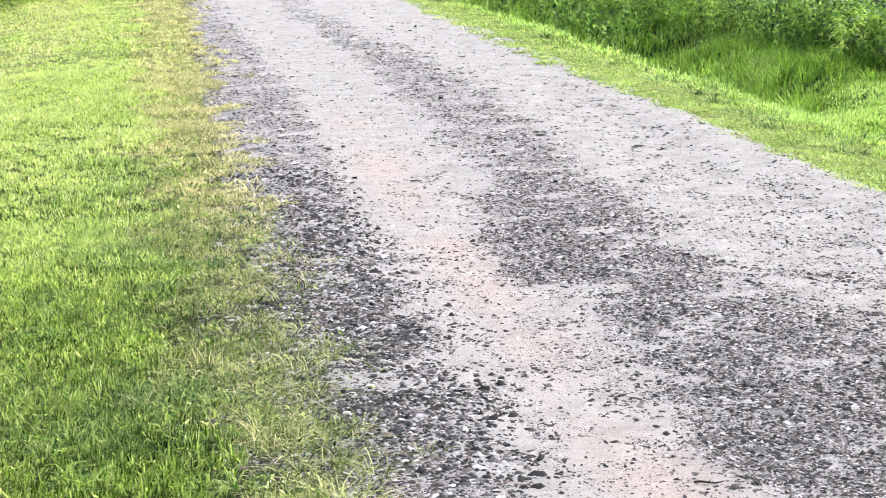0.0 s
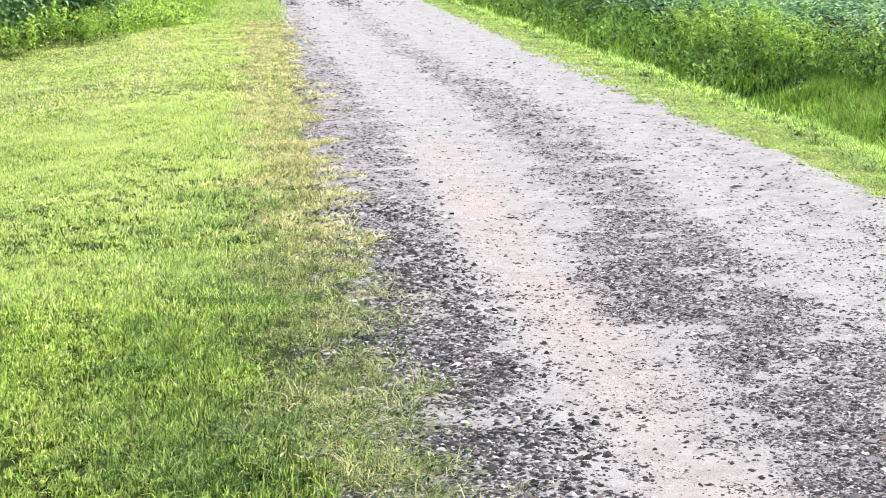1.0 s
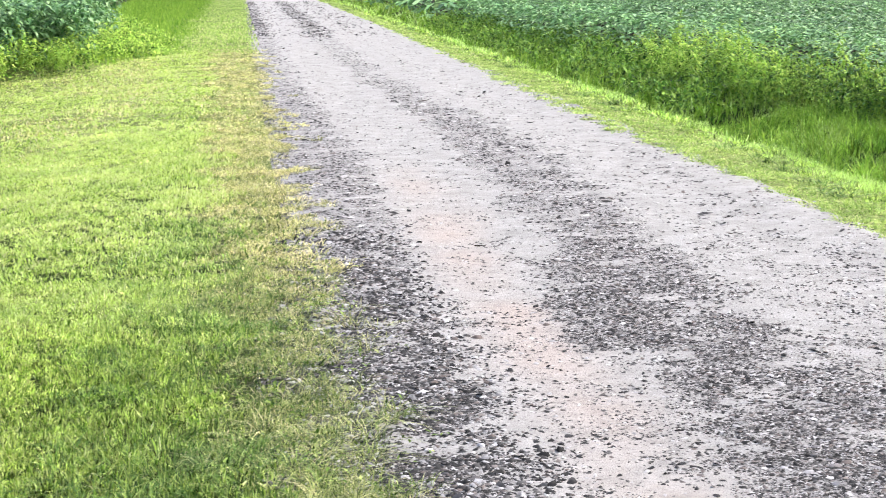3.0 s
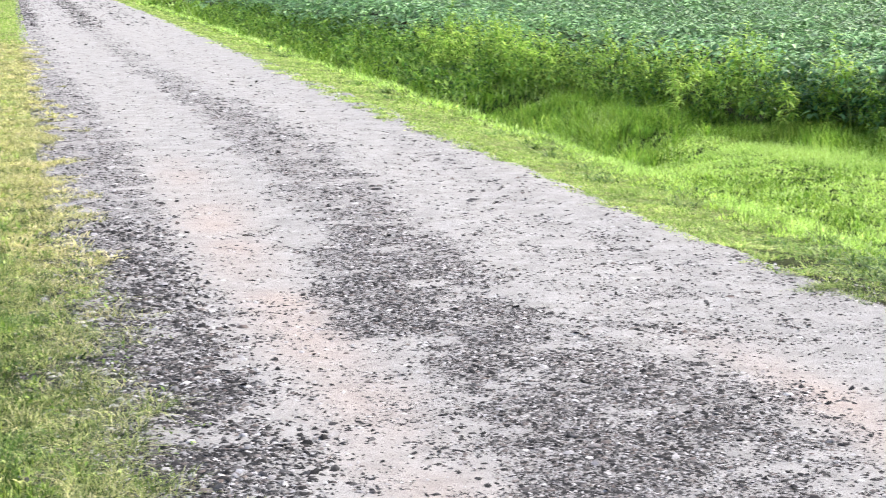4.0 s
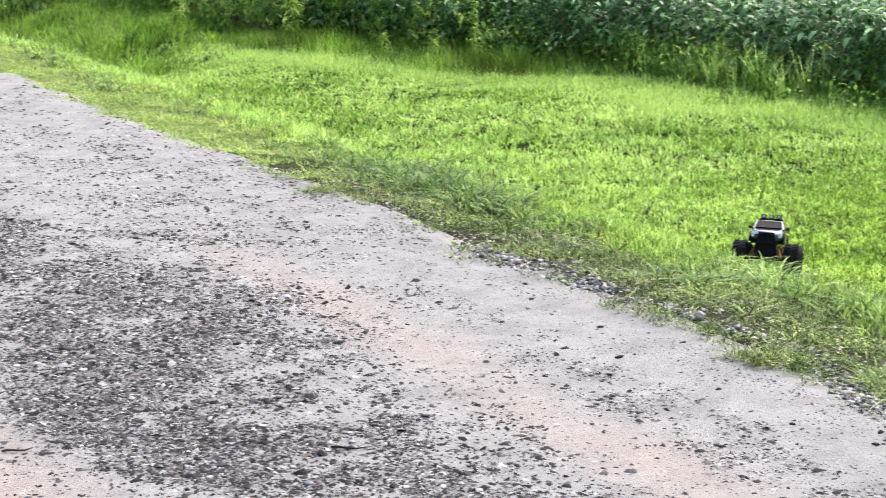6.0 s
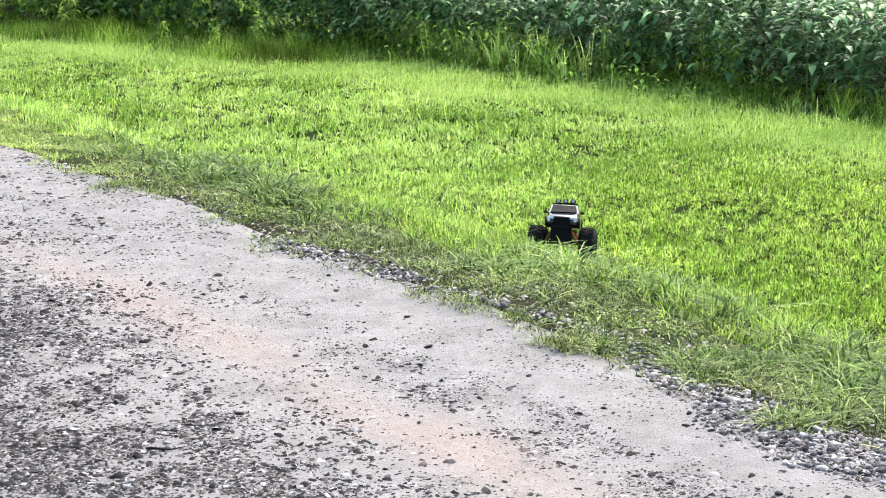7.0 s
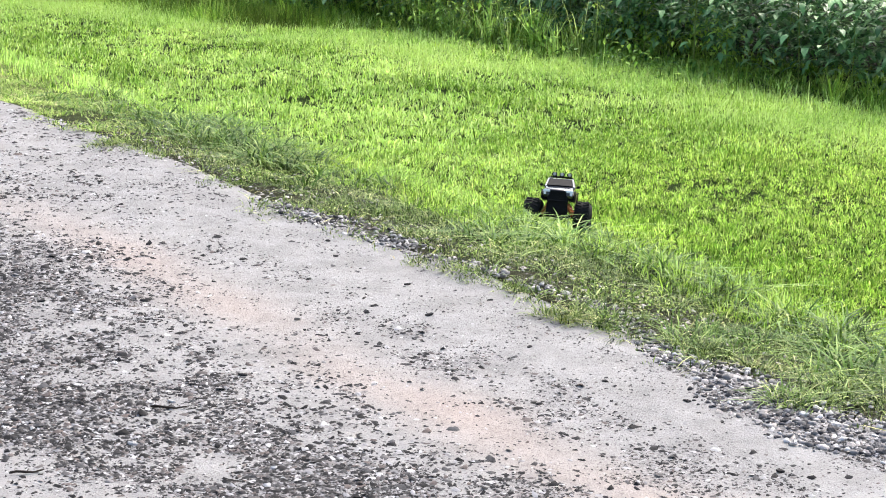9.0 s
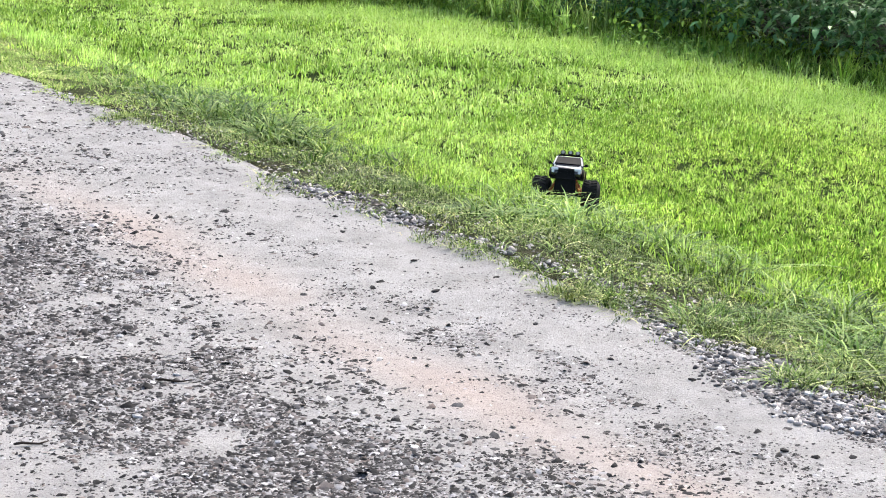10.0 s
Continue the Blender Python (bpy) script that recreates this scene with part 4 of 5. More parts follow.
blades("verge_grass", px, py, 0.06, 0.026, M_MATTED, "low grass along the far lane edge", lean=0.7)
px, py = scatter(-7, -2.1, 25, 38, 420, lambda x, y: seen(x, y) * smooth(1.5, 2.2, y - hedge_front(x)) * smooth(-2.1, -2.7, x))
v, f = trifoliate(px, py, terrain(px, py) + 1.02 + 0.12 * wave(px, py, 0.7, 99) - 0.75 * RNG.random(len(px)) ** 1.4, 0.12 * RNG.uniform(0.8, 1.2, len(px)))
tagged(finish("soybean_crop", fast_mesh("soybean_crop", v, f), M_BEAN), "dark green crop behind the high weeds", "soybeans", kind="stuff")


def tube(bm, points, radii, sides=6):
    """A tapered tube through points, capped at its ends."""
    rings = []
    for i, p in enumerate(points):
        p = Vector(p)
        a = Vector(points[max(i - 1, 0)])
        b = Vector(points[min(i + 1, len(points) - 1)])
        t = (b - a).normalized()
        u = t.orthogonal().normalized() if abs(t.z) > 0.98 or i == 0 else (prev - t * prev.dot(t)).normalized()
        prev = u
        w = t.cross(u)
        rings.append([bm.verts.new(p + (u * math.cos(k * 2 * math.pi / sides) + w * math.sin(k * 2 * math.pi / sides)) * radii[i]) for k in range(sides)])
    for r, s in zip(rings, rings[1:]):
        for k in range(sides):
            bm.faces.new((r[k], r[(k + 1) % sides], s[(k + 1) % sides], s[k]))
    bm.faces.new(rings[0][::-1])
    bm.faces.new(rings[-1])


def part(name, bm, mat, parent, label="", smooth_shade=False):
    """One mesh object under a thing or under a part."""
    me = bpy.data.meshes.new(name)
    bm.normal_update()
    bm.to_mesh(me)
    bm.free()
    me.materials.append(mat)
    if smooth_shade:
        me.polygons.foreach_set("use_smooth", np.ones(len(me.polygons), bool))
    ob = new(name, me)
    ob.parent = parent
    return tagged(ob, label)


M_STEM = leaf_material("green_stem", ((0.0, (0.16, 0.24, 0.06)), (1.0, (0.28, 0.34, 0.09))), 0.1, 0.6, 40)


def weed(height, leaf, pairs, label, group, branches=4):
    """A leafy weed: a stem with side shoots, each ending in a loose bunch of narrow leaves."""
    root = tagged(new("tall_weed"), label, "weed", group)
    bm = bmesh.new()
    bend = RNG.uniform(-0.12, 0.12, 2) * height
    line = [(bend[0] * s * s, bend[1] * s * s, height * s) for s in (0, 0.3, 0.6, 0.85, 1.0)]
    tube(bm, line, [0.006, 0.005, 0.004, 0.003, 0.0015], 5)
    shoots = [(np.array(line[2]), np.array(line[4]), 1.0)]
    for k in range(branches):
        s0 = RNG.uniform(0.25, 0.7)
        a, reach = k * 2.4 + RNG.normal(0, 0.4), height * RNG.uniform(0.16, 0.3)
        p = np.array([bend[0] * s0 * s0, bend[1] * s0 * s0, height * s0])
        q = p + np.array([math.cos(a) * reach, math.sin(a) * reach, height * RNG.uniform(0.14, 0.3)])
        tube(bm, [tuple(p), tuple(0.5 * (p + q) + np.array([0, 0, -0.015])), tuple(q)], [0.003, 0.0025, 0.0012], 5)
        shoots.append((p, q, 0.8))
    part("stem", bm, M_STEM, root)
    c, size, yaw, pitch = [], [], [], []
    for p, q, big in shoots:
        n = int(pairs * big)
        for k in range(n):
            u = 0.15 + 0.85 * (k + 0.5) / n
            c.append(p + (q - p) * u)
            size.append(leaf * big * (0.75 + 0.45 * math.sin(math.pi * min(u, 0.85))) * RNG.uniform(0.75, 1.2))
            yaw.append(2.4 * k + RNG.normal(0, 0.3))
            pitch.append(0.35 - 1.0 * u ** 2 + RNG.normal(0, 0.25))
    v, f = leaflets(np.array(c), np.array(size), np.array(yaw), np.array(pitch), 0.3)
    ob = finish("leaves", fast_mesh("leaves", v, f), M_WEED)
    ob.parent = root
    return root


def stand(kinds, places):
    """Copies of the weeds at places, each turned and leaning its own way."""
    for i, (wx, wy, size) in enumerate(places):
        src = kinds[i % len(kinds)]
        m = pose(wx, wy, float(terrain(wx, wy)) - 0.01, RNG.uniform(-7, 7), RNG.uniform(-7, 7), RNG.uniform(0, 360))
        if i < len(kinds):
            src.matrix_basis = m
            src.scale = (size,) * 3
        else:
            copy_thing(src, m).scale = (size,) * 3


kinds = [weed(0.78, 0.105, 22, "yellow-green upright weed with narrow leaves beside soybeans", "weeds along the bean field"),
         weed(0.64, 0.115, 20, "bright green leafy weed standing before the soybeans", "weeds along the bean field"),
         weed(0.92, 0.095, 26, "tall thin yellow-green weed in the ditch", "weeds along the bean field"),
         weed(0.52, 0.11, 18, "low bushy green weed beside the soybeans", "weeds along the bean field")]
# single weeds that stand out along the field, then the denser growth farther on
places = [(9.36, 11.5, 0.85), (9.5, 11.2, 0.8), (7.1, 22.2, 1.15), (7.2, 21.8, 1.2), (7.25, 21.3, 1.1), (7.5, 19.6, 1.1), (7.45, 19.4, 1.2), (7.55, 19.2, 1.0), (7.7, 17.6, 0.75), (7.75, 16.7, 0.6), (7.95, 16.3, 0.6), (7.6, 15.2, 0.5), (7.9, 14.9, 0.5), (9.2, 11.15, 0.5), (9.35, 10.9, 0.45), (7.5, 16.0, 0.5), (8.1, 15.2, 0.45), (6.65, 19.3, 0.9), (6.6, 18.7, 0.85), (7.9, 15.8, 0.55), (8.7, 13.6, 0.45)]
for _ in range(8):
    wy = 10.4 + 5 * RNG.random() ** 1.5
    places.append((float(field_edge(wy)) - 0.08 - 0.4 * RNG.random(), wy, RNG.uniform(0.3, 0.7)))
for _ in range(120):
    wy = 16.6 + 14.4 * RNG.random() ** 0.9
    places.append((float(field_edge(wy)) + 0.1 - 0.75 * RNG.random() ** 1.6, wy, RNG.uniform(0.55, 1.2)))
stand(kinds, places)
kinds = [weed(0.75, 0.13, 20, "high bright green weed beyond the lawn", "weeds beyond the lawn"),
         weed(0.65, 0.12, 20, "leafy yellow-green weed at the lawn's far edge", "weeds beyond the lawn")]
places = []
for _ in range(36):
    wx = -4.6 + 2.1 * RNG.random()
    places.append((wx, float(hedge_front(wx)) + 0.3 + 1.7 * RNG.random() ** 1.3, RNG.uniform(0.5, 0.95)))
stand(kinds, places)

# bean plants at the very edge of the field


def bean_plant(height, leaves):
    root = tagged(new("soybean_plant"), "bushy dark green soybean plant at the field's edge", "soybean", "soybeans along the field edge")
    bm = bmesh.new()
    tube(bm, [(0, 0, 0), (0.01, 0.01, height * 0.5), (0.0, 0.02, height * 0.95)], [0.005, 0.004, 0.002], 5)
    part("stem", bm, M_STEM, root)
    n = leaves
    s, a = 1 - 0.62 * RNG.random(n) ** 1.3, RNG.uniform(0, 6.283, n)
    r = 0.2 * RNG.random(n) ** 0.5 * (1.1 - 0.5 * s)
    v, f = trifoliate(r * np.cos(a), r * np.sin(a), height * s, 0.08 * RNG.uniform(0.8, 1.2, n))
    ob = finish("leaves", fast_mesh("leaves", v, f), M_BEAN)
    ob.parent = root
    return root


kinds = [bean_plant(0.62, 36), bean_plant(0.7, 42), bean_plant(0.55, 32)]
places = []
wy = 7.2
while wy < 19:
    places.append((float(field_edge(wy)) - 0.05 + RNG.uniform(-0.12, 0.1), wy, RNG.uniform(0.85, 1.15)))
    wy += RNG.uniform(0.2, 0.34)
stand(kinds, places)

# ---------------------------------------------------------------- pebbles washed out along the lane's edge
bank = tagged(new("pebble_bank"), "rounded grey pebbles washed together at the lane's edge", "pebbles")
variants = []
for k in range(8):
    bm = bmesh.new()
    bmesh.ops.create_icosphere(bm, subdivisions=1, radius=1)
    for v in bm.verts:
        v.co *= 1 + RNG.uniform(-0.3, 0.25)
        v.co.y *= RNG.uniform(0.7, 0.95)
        v.co.z *= 0.6
    me = bpy.data.meshes.new("pebble")
    bm.to_mesh(me)
    bm.free()
    me.materials.append(M_PEBBLE)
    variants.append(me)


def bank_keep(x, y):
    mid, half = pebble_line(y)
    return smooth(1.35, 0.85, np.abs(x - mid) / np.maximum(half * (1 + 0.5 * wave(x, y, 0.2, 95)), 0.01)) * (half > 0.01) * smooth(-0.7, 0.0, wave(x, y, 0.22, 96) + 0.6 * smooth(4.6, 3.9, y))


px, py = scatter(3.2, 3.9, 2.7, 6.8, 1100, bank_keep)
order = np.argsort(py)
for wx, wy in zip(px[order][:290], py[order][:290]):
    ob = new("pebble", variants[RNG.integers(8)])
    size = min(RNG.lognormal(math.log(0.0074), 0.42), 0.017)
    ob.parent = bank
    ob.matrix_basis = pose(wx, wy, float(terrain(wx, wy)) + size * 0.18, RNG.uniform(-15, 15), RNG.uniform(-15, 15), RNG.uniform(0, 360)) @ Matrix.Diagonal((size, size, size, 1))
px, py = scatter(3.2, 4.0, 2.7, 8.5, 3000, lambda x, y: np.maximum(bank_keep(x, y), 0.3 * smooth(0.0, 0.12, x - lane_edge(y))))
stones("gravel", px, py, RNG.lognormal(math.log(0.006), 0.35, len(px)).clip(0.003, 0.012), 0.4, 0.25, M_PEBBLE_MIX, "small grey stones among the pebbles at the lane's edge", "shard")
px, py = scatter(-0.1, 1.0, 4, 11, 1500, lambda x, y: seen(x, y) * smooth(-0.6, 0.3, wave(x, y, 0.25, 97)) * smooth(-0.1, 0.25, x) * smooth(1.0, 0.6, x))
stones("gravel", px, py, RNG.lognormal(math.log(0.0094), 0.42, len(px)).clip(0.004, 0.024), 0.4, 0.35, M_STONE, "larger grey stones along the grassy lane edge", "shard")

px, py = scatter(3.3, 4.35, 2.7, 14, 6000, lambda x, y: seen(x, y) * mats(x, y) * smooth(0.0, 0.35, wave(x, y, 0.2, 10) + 0.4 * wave(x, y, 0.08, 9)) * smooth(4.35, 4.0, x) * smooth(9.5, 6.5, y) * smooth(-0.5, 0.3, wave(x, y, 0.2, 98)))
undergrowth("verge_weeds", px, py, 0.004, 0.03 * (1 + 0.5 * wave(px, py, 0.2, 10)), 0.012 * (1 + 0.05 * py), M_CREEP, "low creeping broad-leaved weeds on the verge")
px, py = scatter(3.4, 4.3, 2.7, 12, 90, lambda x, y: seen(x, y) * right_bank(x, y) * thin(y, 6, 1.5))
blades("dry_grass", px, py, 0.035, 0.005, M_DRY, "straw-coloured cut stalks lying on the verge", lean=2.2)
px, py = scatter(3.2, 3.95, 2.7, 7.5, 3300, bank_keep)
stones("pebbles", px, py, RNG.lognormal(math.log(0.0072), 0.4, len(px)).clip(0.004, 0.016), 0.5, 0.3, M_PEBBLE_MIX, "small rounded grey pebbles among the grass tufts")

# single stones that stand out on the lane
M_DARK_STONE = stone_material("dark_single_stone", True, ((0.0, (0.014, 0.013, 0.013)), (1.0, (0.05, 0.047, 0.046))))
M_PALE_STONE = stone_material("pale_single_stone", True, ((0.0, (0.42, 0.41, 0.40)), (1.0, (0.6, 0.59, 0.58))))
DARK = ((2.40, 5.94), (2.15, 5.49), (2.41, 5.05), (2.32, 4.53), (2.00, 4.05), (1.66, 4.46), (3.25, 5.18), (3.34, 5.83), (3.11, 4.84), (3.17, 4.41), (3.22, 3.79), (3.14, 4.03), (3.06, 3.27), (2.96, 5.74), (0.54, 6.35), (0.53, 6.57), (0.74, 7.20), (1.20, 9.23), (1.52, 6.22))
PALE = ((1.83, 4.15), (2.07, 4.79), (2.05, 4.40), (2.04, 3.85), (1.67, 4.37), (0.52, 5.91), (0.33, 7.17), (0.42, 5.60))
for spots, mat, words in ((DARK, M_DARK_STONE, "single dark angular stone lying on the lane"), (PALE, M_PALE_STONE, "single pale flat stone lying on the lane")):
    for sx, sy in spots:
        bm = bmesh.new()
        bmesh.ops.create_icosphere(bm, subdivisions=1, radius=1)
        for v in bm.verts:
            v.co = Vector((v.co.x * 1.15, v.co.y * RNG.uniform(0.6, 0.8), v.co.z * RNG.uniform(0.35, 0.5))) * (1 + RNG.uniform(-0.25, 0.2))
        me = bpy.data.meshes.new("stone")
        bm.to_mesh(me)
        bm.free()
        size = RNG.uniform(0.009, 0.015) * (1.25 if mat is M_PALE_STONE and sx < 1 else 1.0)
        ob = tagged(finish("stone", me, mat), words, "stone", "single stones on the lane")
        ob.matrix_basis = pose(sx, sy, float(terrain(sx, sy)) + 0.2 * size, RNG.uniform(-12, 12), RNG.uniform(-12, 12), RNG.uniform(0, 360)) @ Matrix.Diagonal((size, size, size, 1))

# dark twigs lying on the gravel
M_TWIG = stone_material("dark_twig_bark", True, ((0.0, (0.02, 0.016, 0.013)), (1.0, (0.06, 0.045, 0.035))))
for tx, ty, length, turn in ((2.02, 4.353, 0.09, -30), (1.29, 4.762, 0.08, -4), (1.54, 4.076, 0.075, -11), (1.24, 10.4, 0.07, 15)):
    bm = bmesh.new()
    line = [(length * (s - 0.5), 0.05 * length * math.sin(5 * s + tx), 0.0035 + 0.002 * math.sin(7 * s)) for s in (0, 0.2, 0.45, 0.7, 1.0)]
    tube(bm, line, [0.0032, 0.0036, 0.003, 0.0026, 0.0014], 6)
    tube(bm, [line[2], (line[2][0] + 0.12 * length, 0.16 * length, 0.006)], [0.0018, 0.0008], 5)
    me = bpy.data.meshes.new("twig")
    bm.normal_update()
    bm.to_mesh(me)
    bm.free()
    ob = tagged(finish("twig", me, M_TWIG, True), "thin dark dry twig lying on the gravel", "twig", "twigs on the lane")
    ob.matrix_basis = pose(tx, ty, float(terrain(tx, ty)) + 0.002, 0, 0, turn)
px, py = scatter(-0.35, 0.6, 4.0, 12, 1500, lambda x, y: smooth(0.55, 0.15, x + 0.15 * wave(x, y, 0.3, 37)) * smooth(-0.35, 0.0, x) * thin(y, 7, 1.5) * smooth(-0.3, 0.3, wave(x, y, 0.15, 38)))
undergrowth("verge_weeds", px, py, 0.003, 0.035, 0.018 * (1 + 0.05 * py), M_CREEP, "low creeping weeds and grass along the gravel edge")

# ---------------------------------------------------------------- toy truck


def plain(name, color, rough, metal=0.0, coat=0.0, wear=0.25, scale=60.0, gloss=0.5):
    """Paint, rubber, plastic or metal with fine dust and wear."""
    m, nt, b = material(name)
    n = noise_tex(nt, scale, 5, 0.65)
    dusty = tuple(min(1, 0.6 * c + 0.12) for c in color)
    c = mix(nt, ramp(nt, n, (0.5, (0, 0, 0)), (0.85, (wear, wear, wear))), color, dusty)
    nt.links.new(c, b.inputs["Base Color"])
    b.inputs["Roughness"].default_value = rough
    b.inputs["Metallic"].default_value = metal
    b.inputs["Coat Weight"].default_value = coat
    b.inputs["Specular IOR Level"].default_value = gloss
    bump(nt, b, n, 0.08, 0.002)
    return m


M_PAINT = plain("black_gloss_shell", (0.010, 0.009, 0.010), 0.25, 0, 0.6)
M_RED = plain("dark_red_side_print", (0.07, 0.006, 0.010), 0.3, 0, 0.5)
M_SILVER = plain("silver_shell_print", (0.55, 0.56, 0.58), 0.35, 0.2, 0.3)
M_TYRE = plain("black_rubber", (0.008, 0.008, 0.008), 0.85, wear=0.06, scale=90, gloss=0.2)
M_RIM = plain("dark_grey_wheel_plastic", (0.05, 0.05, 0.055), 0.4, 0.5)
M_CHASSIS = plain("matt_black_plastic", (0.006, 0.006, 0.006), 0.7, wear=0.05, gloss=0.1)
M_SHOCK = plain("red_anodised_metal", (0.45, 0.02, 0.03), 0.35, 0.7)
M_SPRING = plain("gold_spring_steel", (0.55, 0.38, 0.09), 0.35, 0.6)
M_TINT = plain("dark_tinted_window", (0.012, 0.013, 0.016), 0.35, 0, 0.0, 0.05, gloss=0.3)
M_SCREEN = plain("smoked_windscreen", (0.012, 0.012, 0.014), 0.55, 0.0, 0.0, 0.02, gloss=0.04)
M_LENS = plain("clear_white_lens", (0.7, 0.7, 0.72), 0.15, 0, 0.4, 0.1)
M_LAMP = plain("smoked_lamp_lens", (0.3, 0.31, 0.32), 0.3, 0.2, 0.2, 0.1)
M_YELLOW = plain("yellow_sticker", (0.75, 0.5, 0.04), 0.45)
M_TAIL = plain("red_tail_lens", (0.35, 0.01, 0.01), 0.2, 0, 0.6)


def box(bm, x0, x1, y0, y1, z0, z1, taper=0.0, bevel=0.004):
    """A bevelled block, narrower at its top by taper on each side."""
    made = bmesh.new()
    vs = [made.verts.new((x, y, z)) for z, k in ((z0, 0), (z1, taper)) for x, y in ((x0 + k, y0 + k), (x1 - k, y0 + k), (x1 - k, y1 - k), (x0 + k, y1 - k))]
    for f in ((3, 2, 1, 0), (4, 5, 6, 7), (0, 1, 5, 4), (1, 2, 6, 5), (2, 3, 7, 6), (3, 0, 4, 7)):
        made.faces.new([vs[i] for i in f])
    if bevel:
        bmesh.ops.bevel(made, geom=made.edges[:], offset=bevel, segments=2, affect='EDGES')
    join(bm, made)


def join(bm, other):
    index = {v: bm.verts.new(v.co) for v in other.verts}
    for f in other.faces:
        bm.faces.new([index[v] for v in f.verts])
    other.free()


def loft(bm, sections):
    """A closed shell through rings; each is y, half width below, half width above, z below, z above, round."""
    rings = []
    for y, a, b, z0, z1, r in sections:
        pts = [(-a, z0), (a, z0), (a, z0 + 0.55 * (z1 - z0)), (b, z1 - r), (b - r, z1), (-b + r, z1), (-b, z1 - r), (-a, z0 + 0.55 * (z1 - z0))]
        rings.append([bm.verts.new((x, y, z)) for x, z in pts])
    n = 8
    for r, s in zip(rings, rings[1:]):
        for k in range(n):
            bm.faces.new((r[k], s[k], s[(k + 1) % n], r[(k + 1) % n]))
    bm.faces.new(rings[0])
    bm.faces.new(rings[-1][::-1])
    bmesh.ops.recalc_face_normals(bm, faces=bm.faces)


def lathe(bm, profile, sides=32):
    """A solid turned about the x axis: profile of x, radius."""
    rings = [[bm.verts.new((x, r * math.cos(k * 2 * math.pi / sides), r * math.sin(k * 2 * math.pi / sides))) for k in range(sides)] for x, r in profile]
    for r, s in zip(rings, rings[1:]):
        for k in range(sides):
            bm.faces.new((r[k], r[(k + 1) % sides], s[(k + 1) % sides], s[k]))
    bmesh.ops.recalc_face_normals(bm, faces=bm.faces)


def quad(bm, *pts, thick=0.0015):
    """A thin pane through four places, with thickness."""
    vs = [bm.verts.new(p) for p in pts]
    f = bm.faces.new(vs)
    f.normal_update()
    top = bmesh.ops.extrude_face_region(bm, geom=[f])
    bmesh.ops.translate(bm, verts=[v for v in top["geom"] if isinstance(v, bmesh.types.BMVert)], vec=f.normal * thick)
    bmesh.ops.recalc_face_normals(bm, faces=bm.faces)


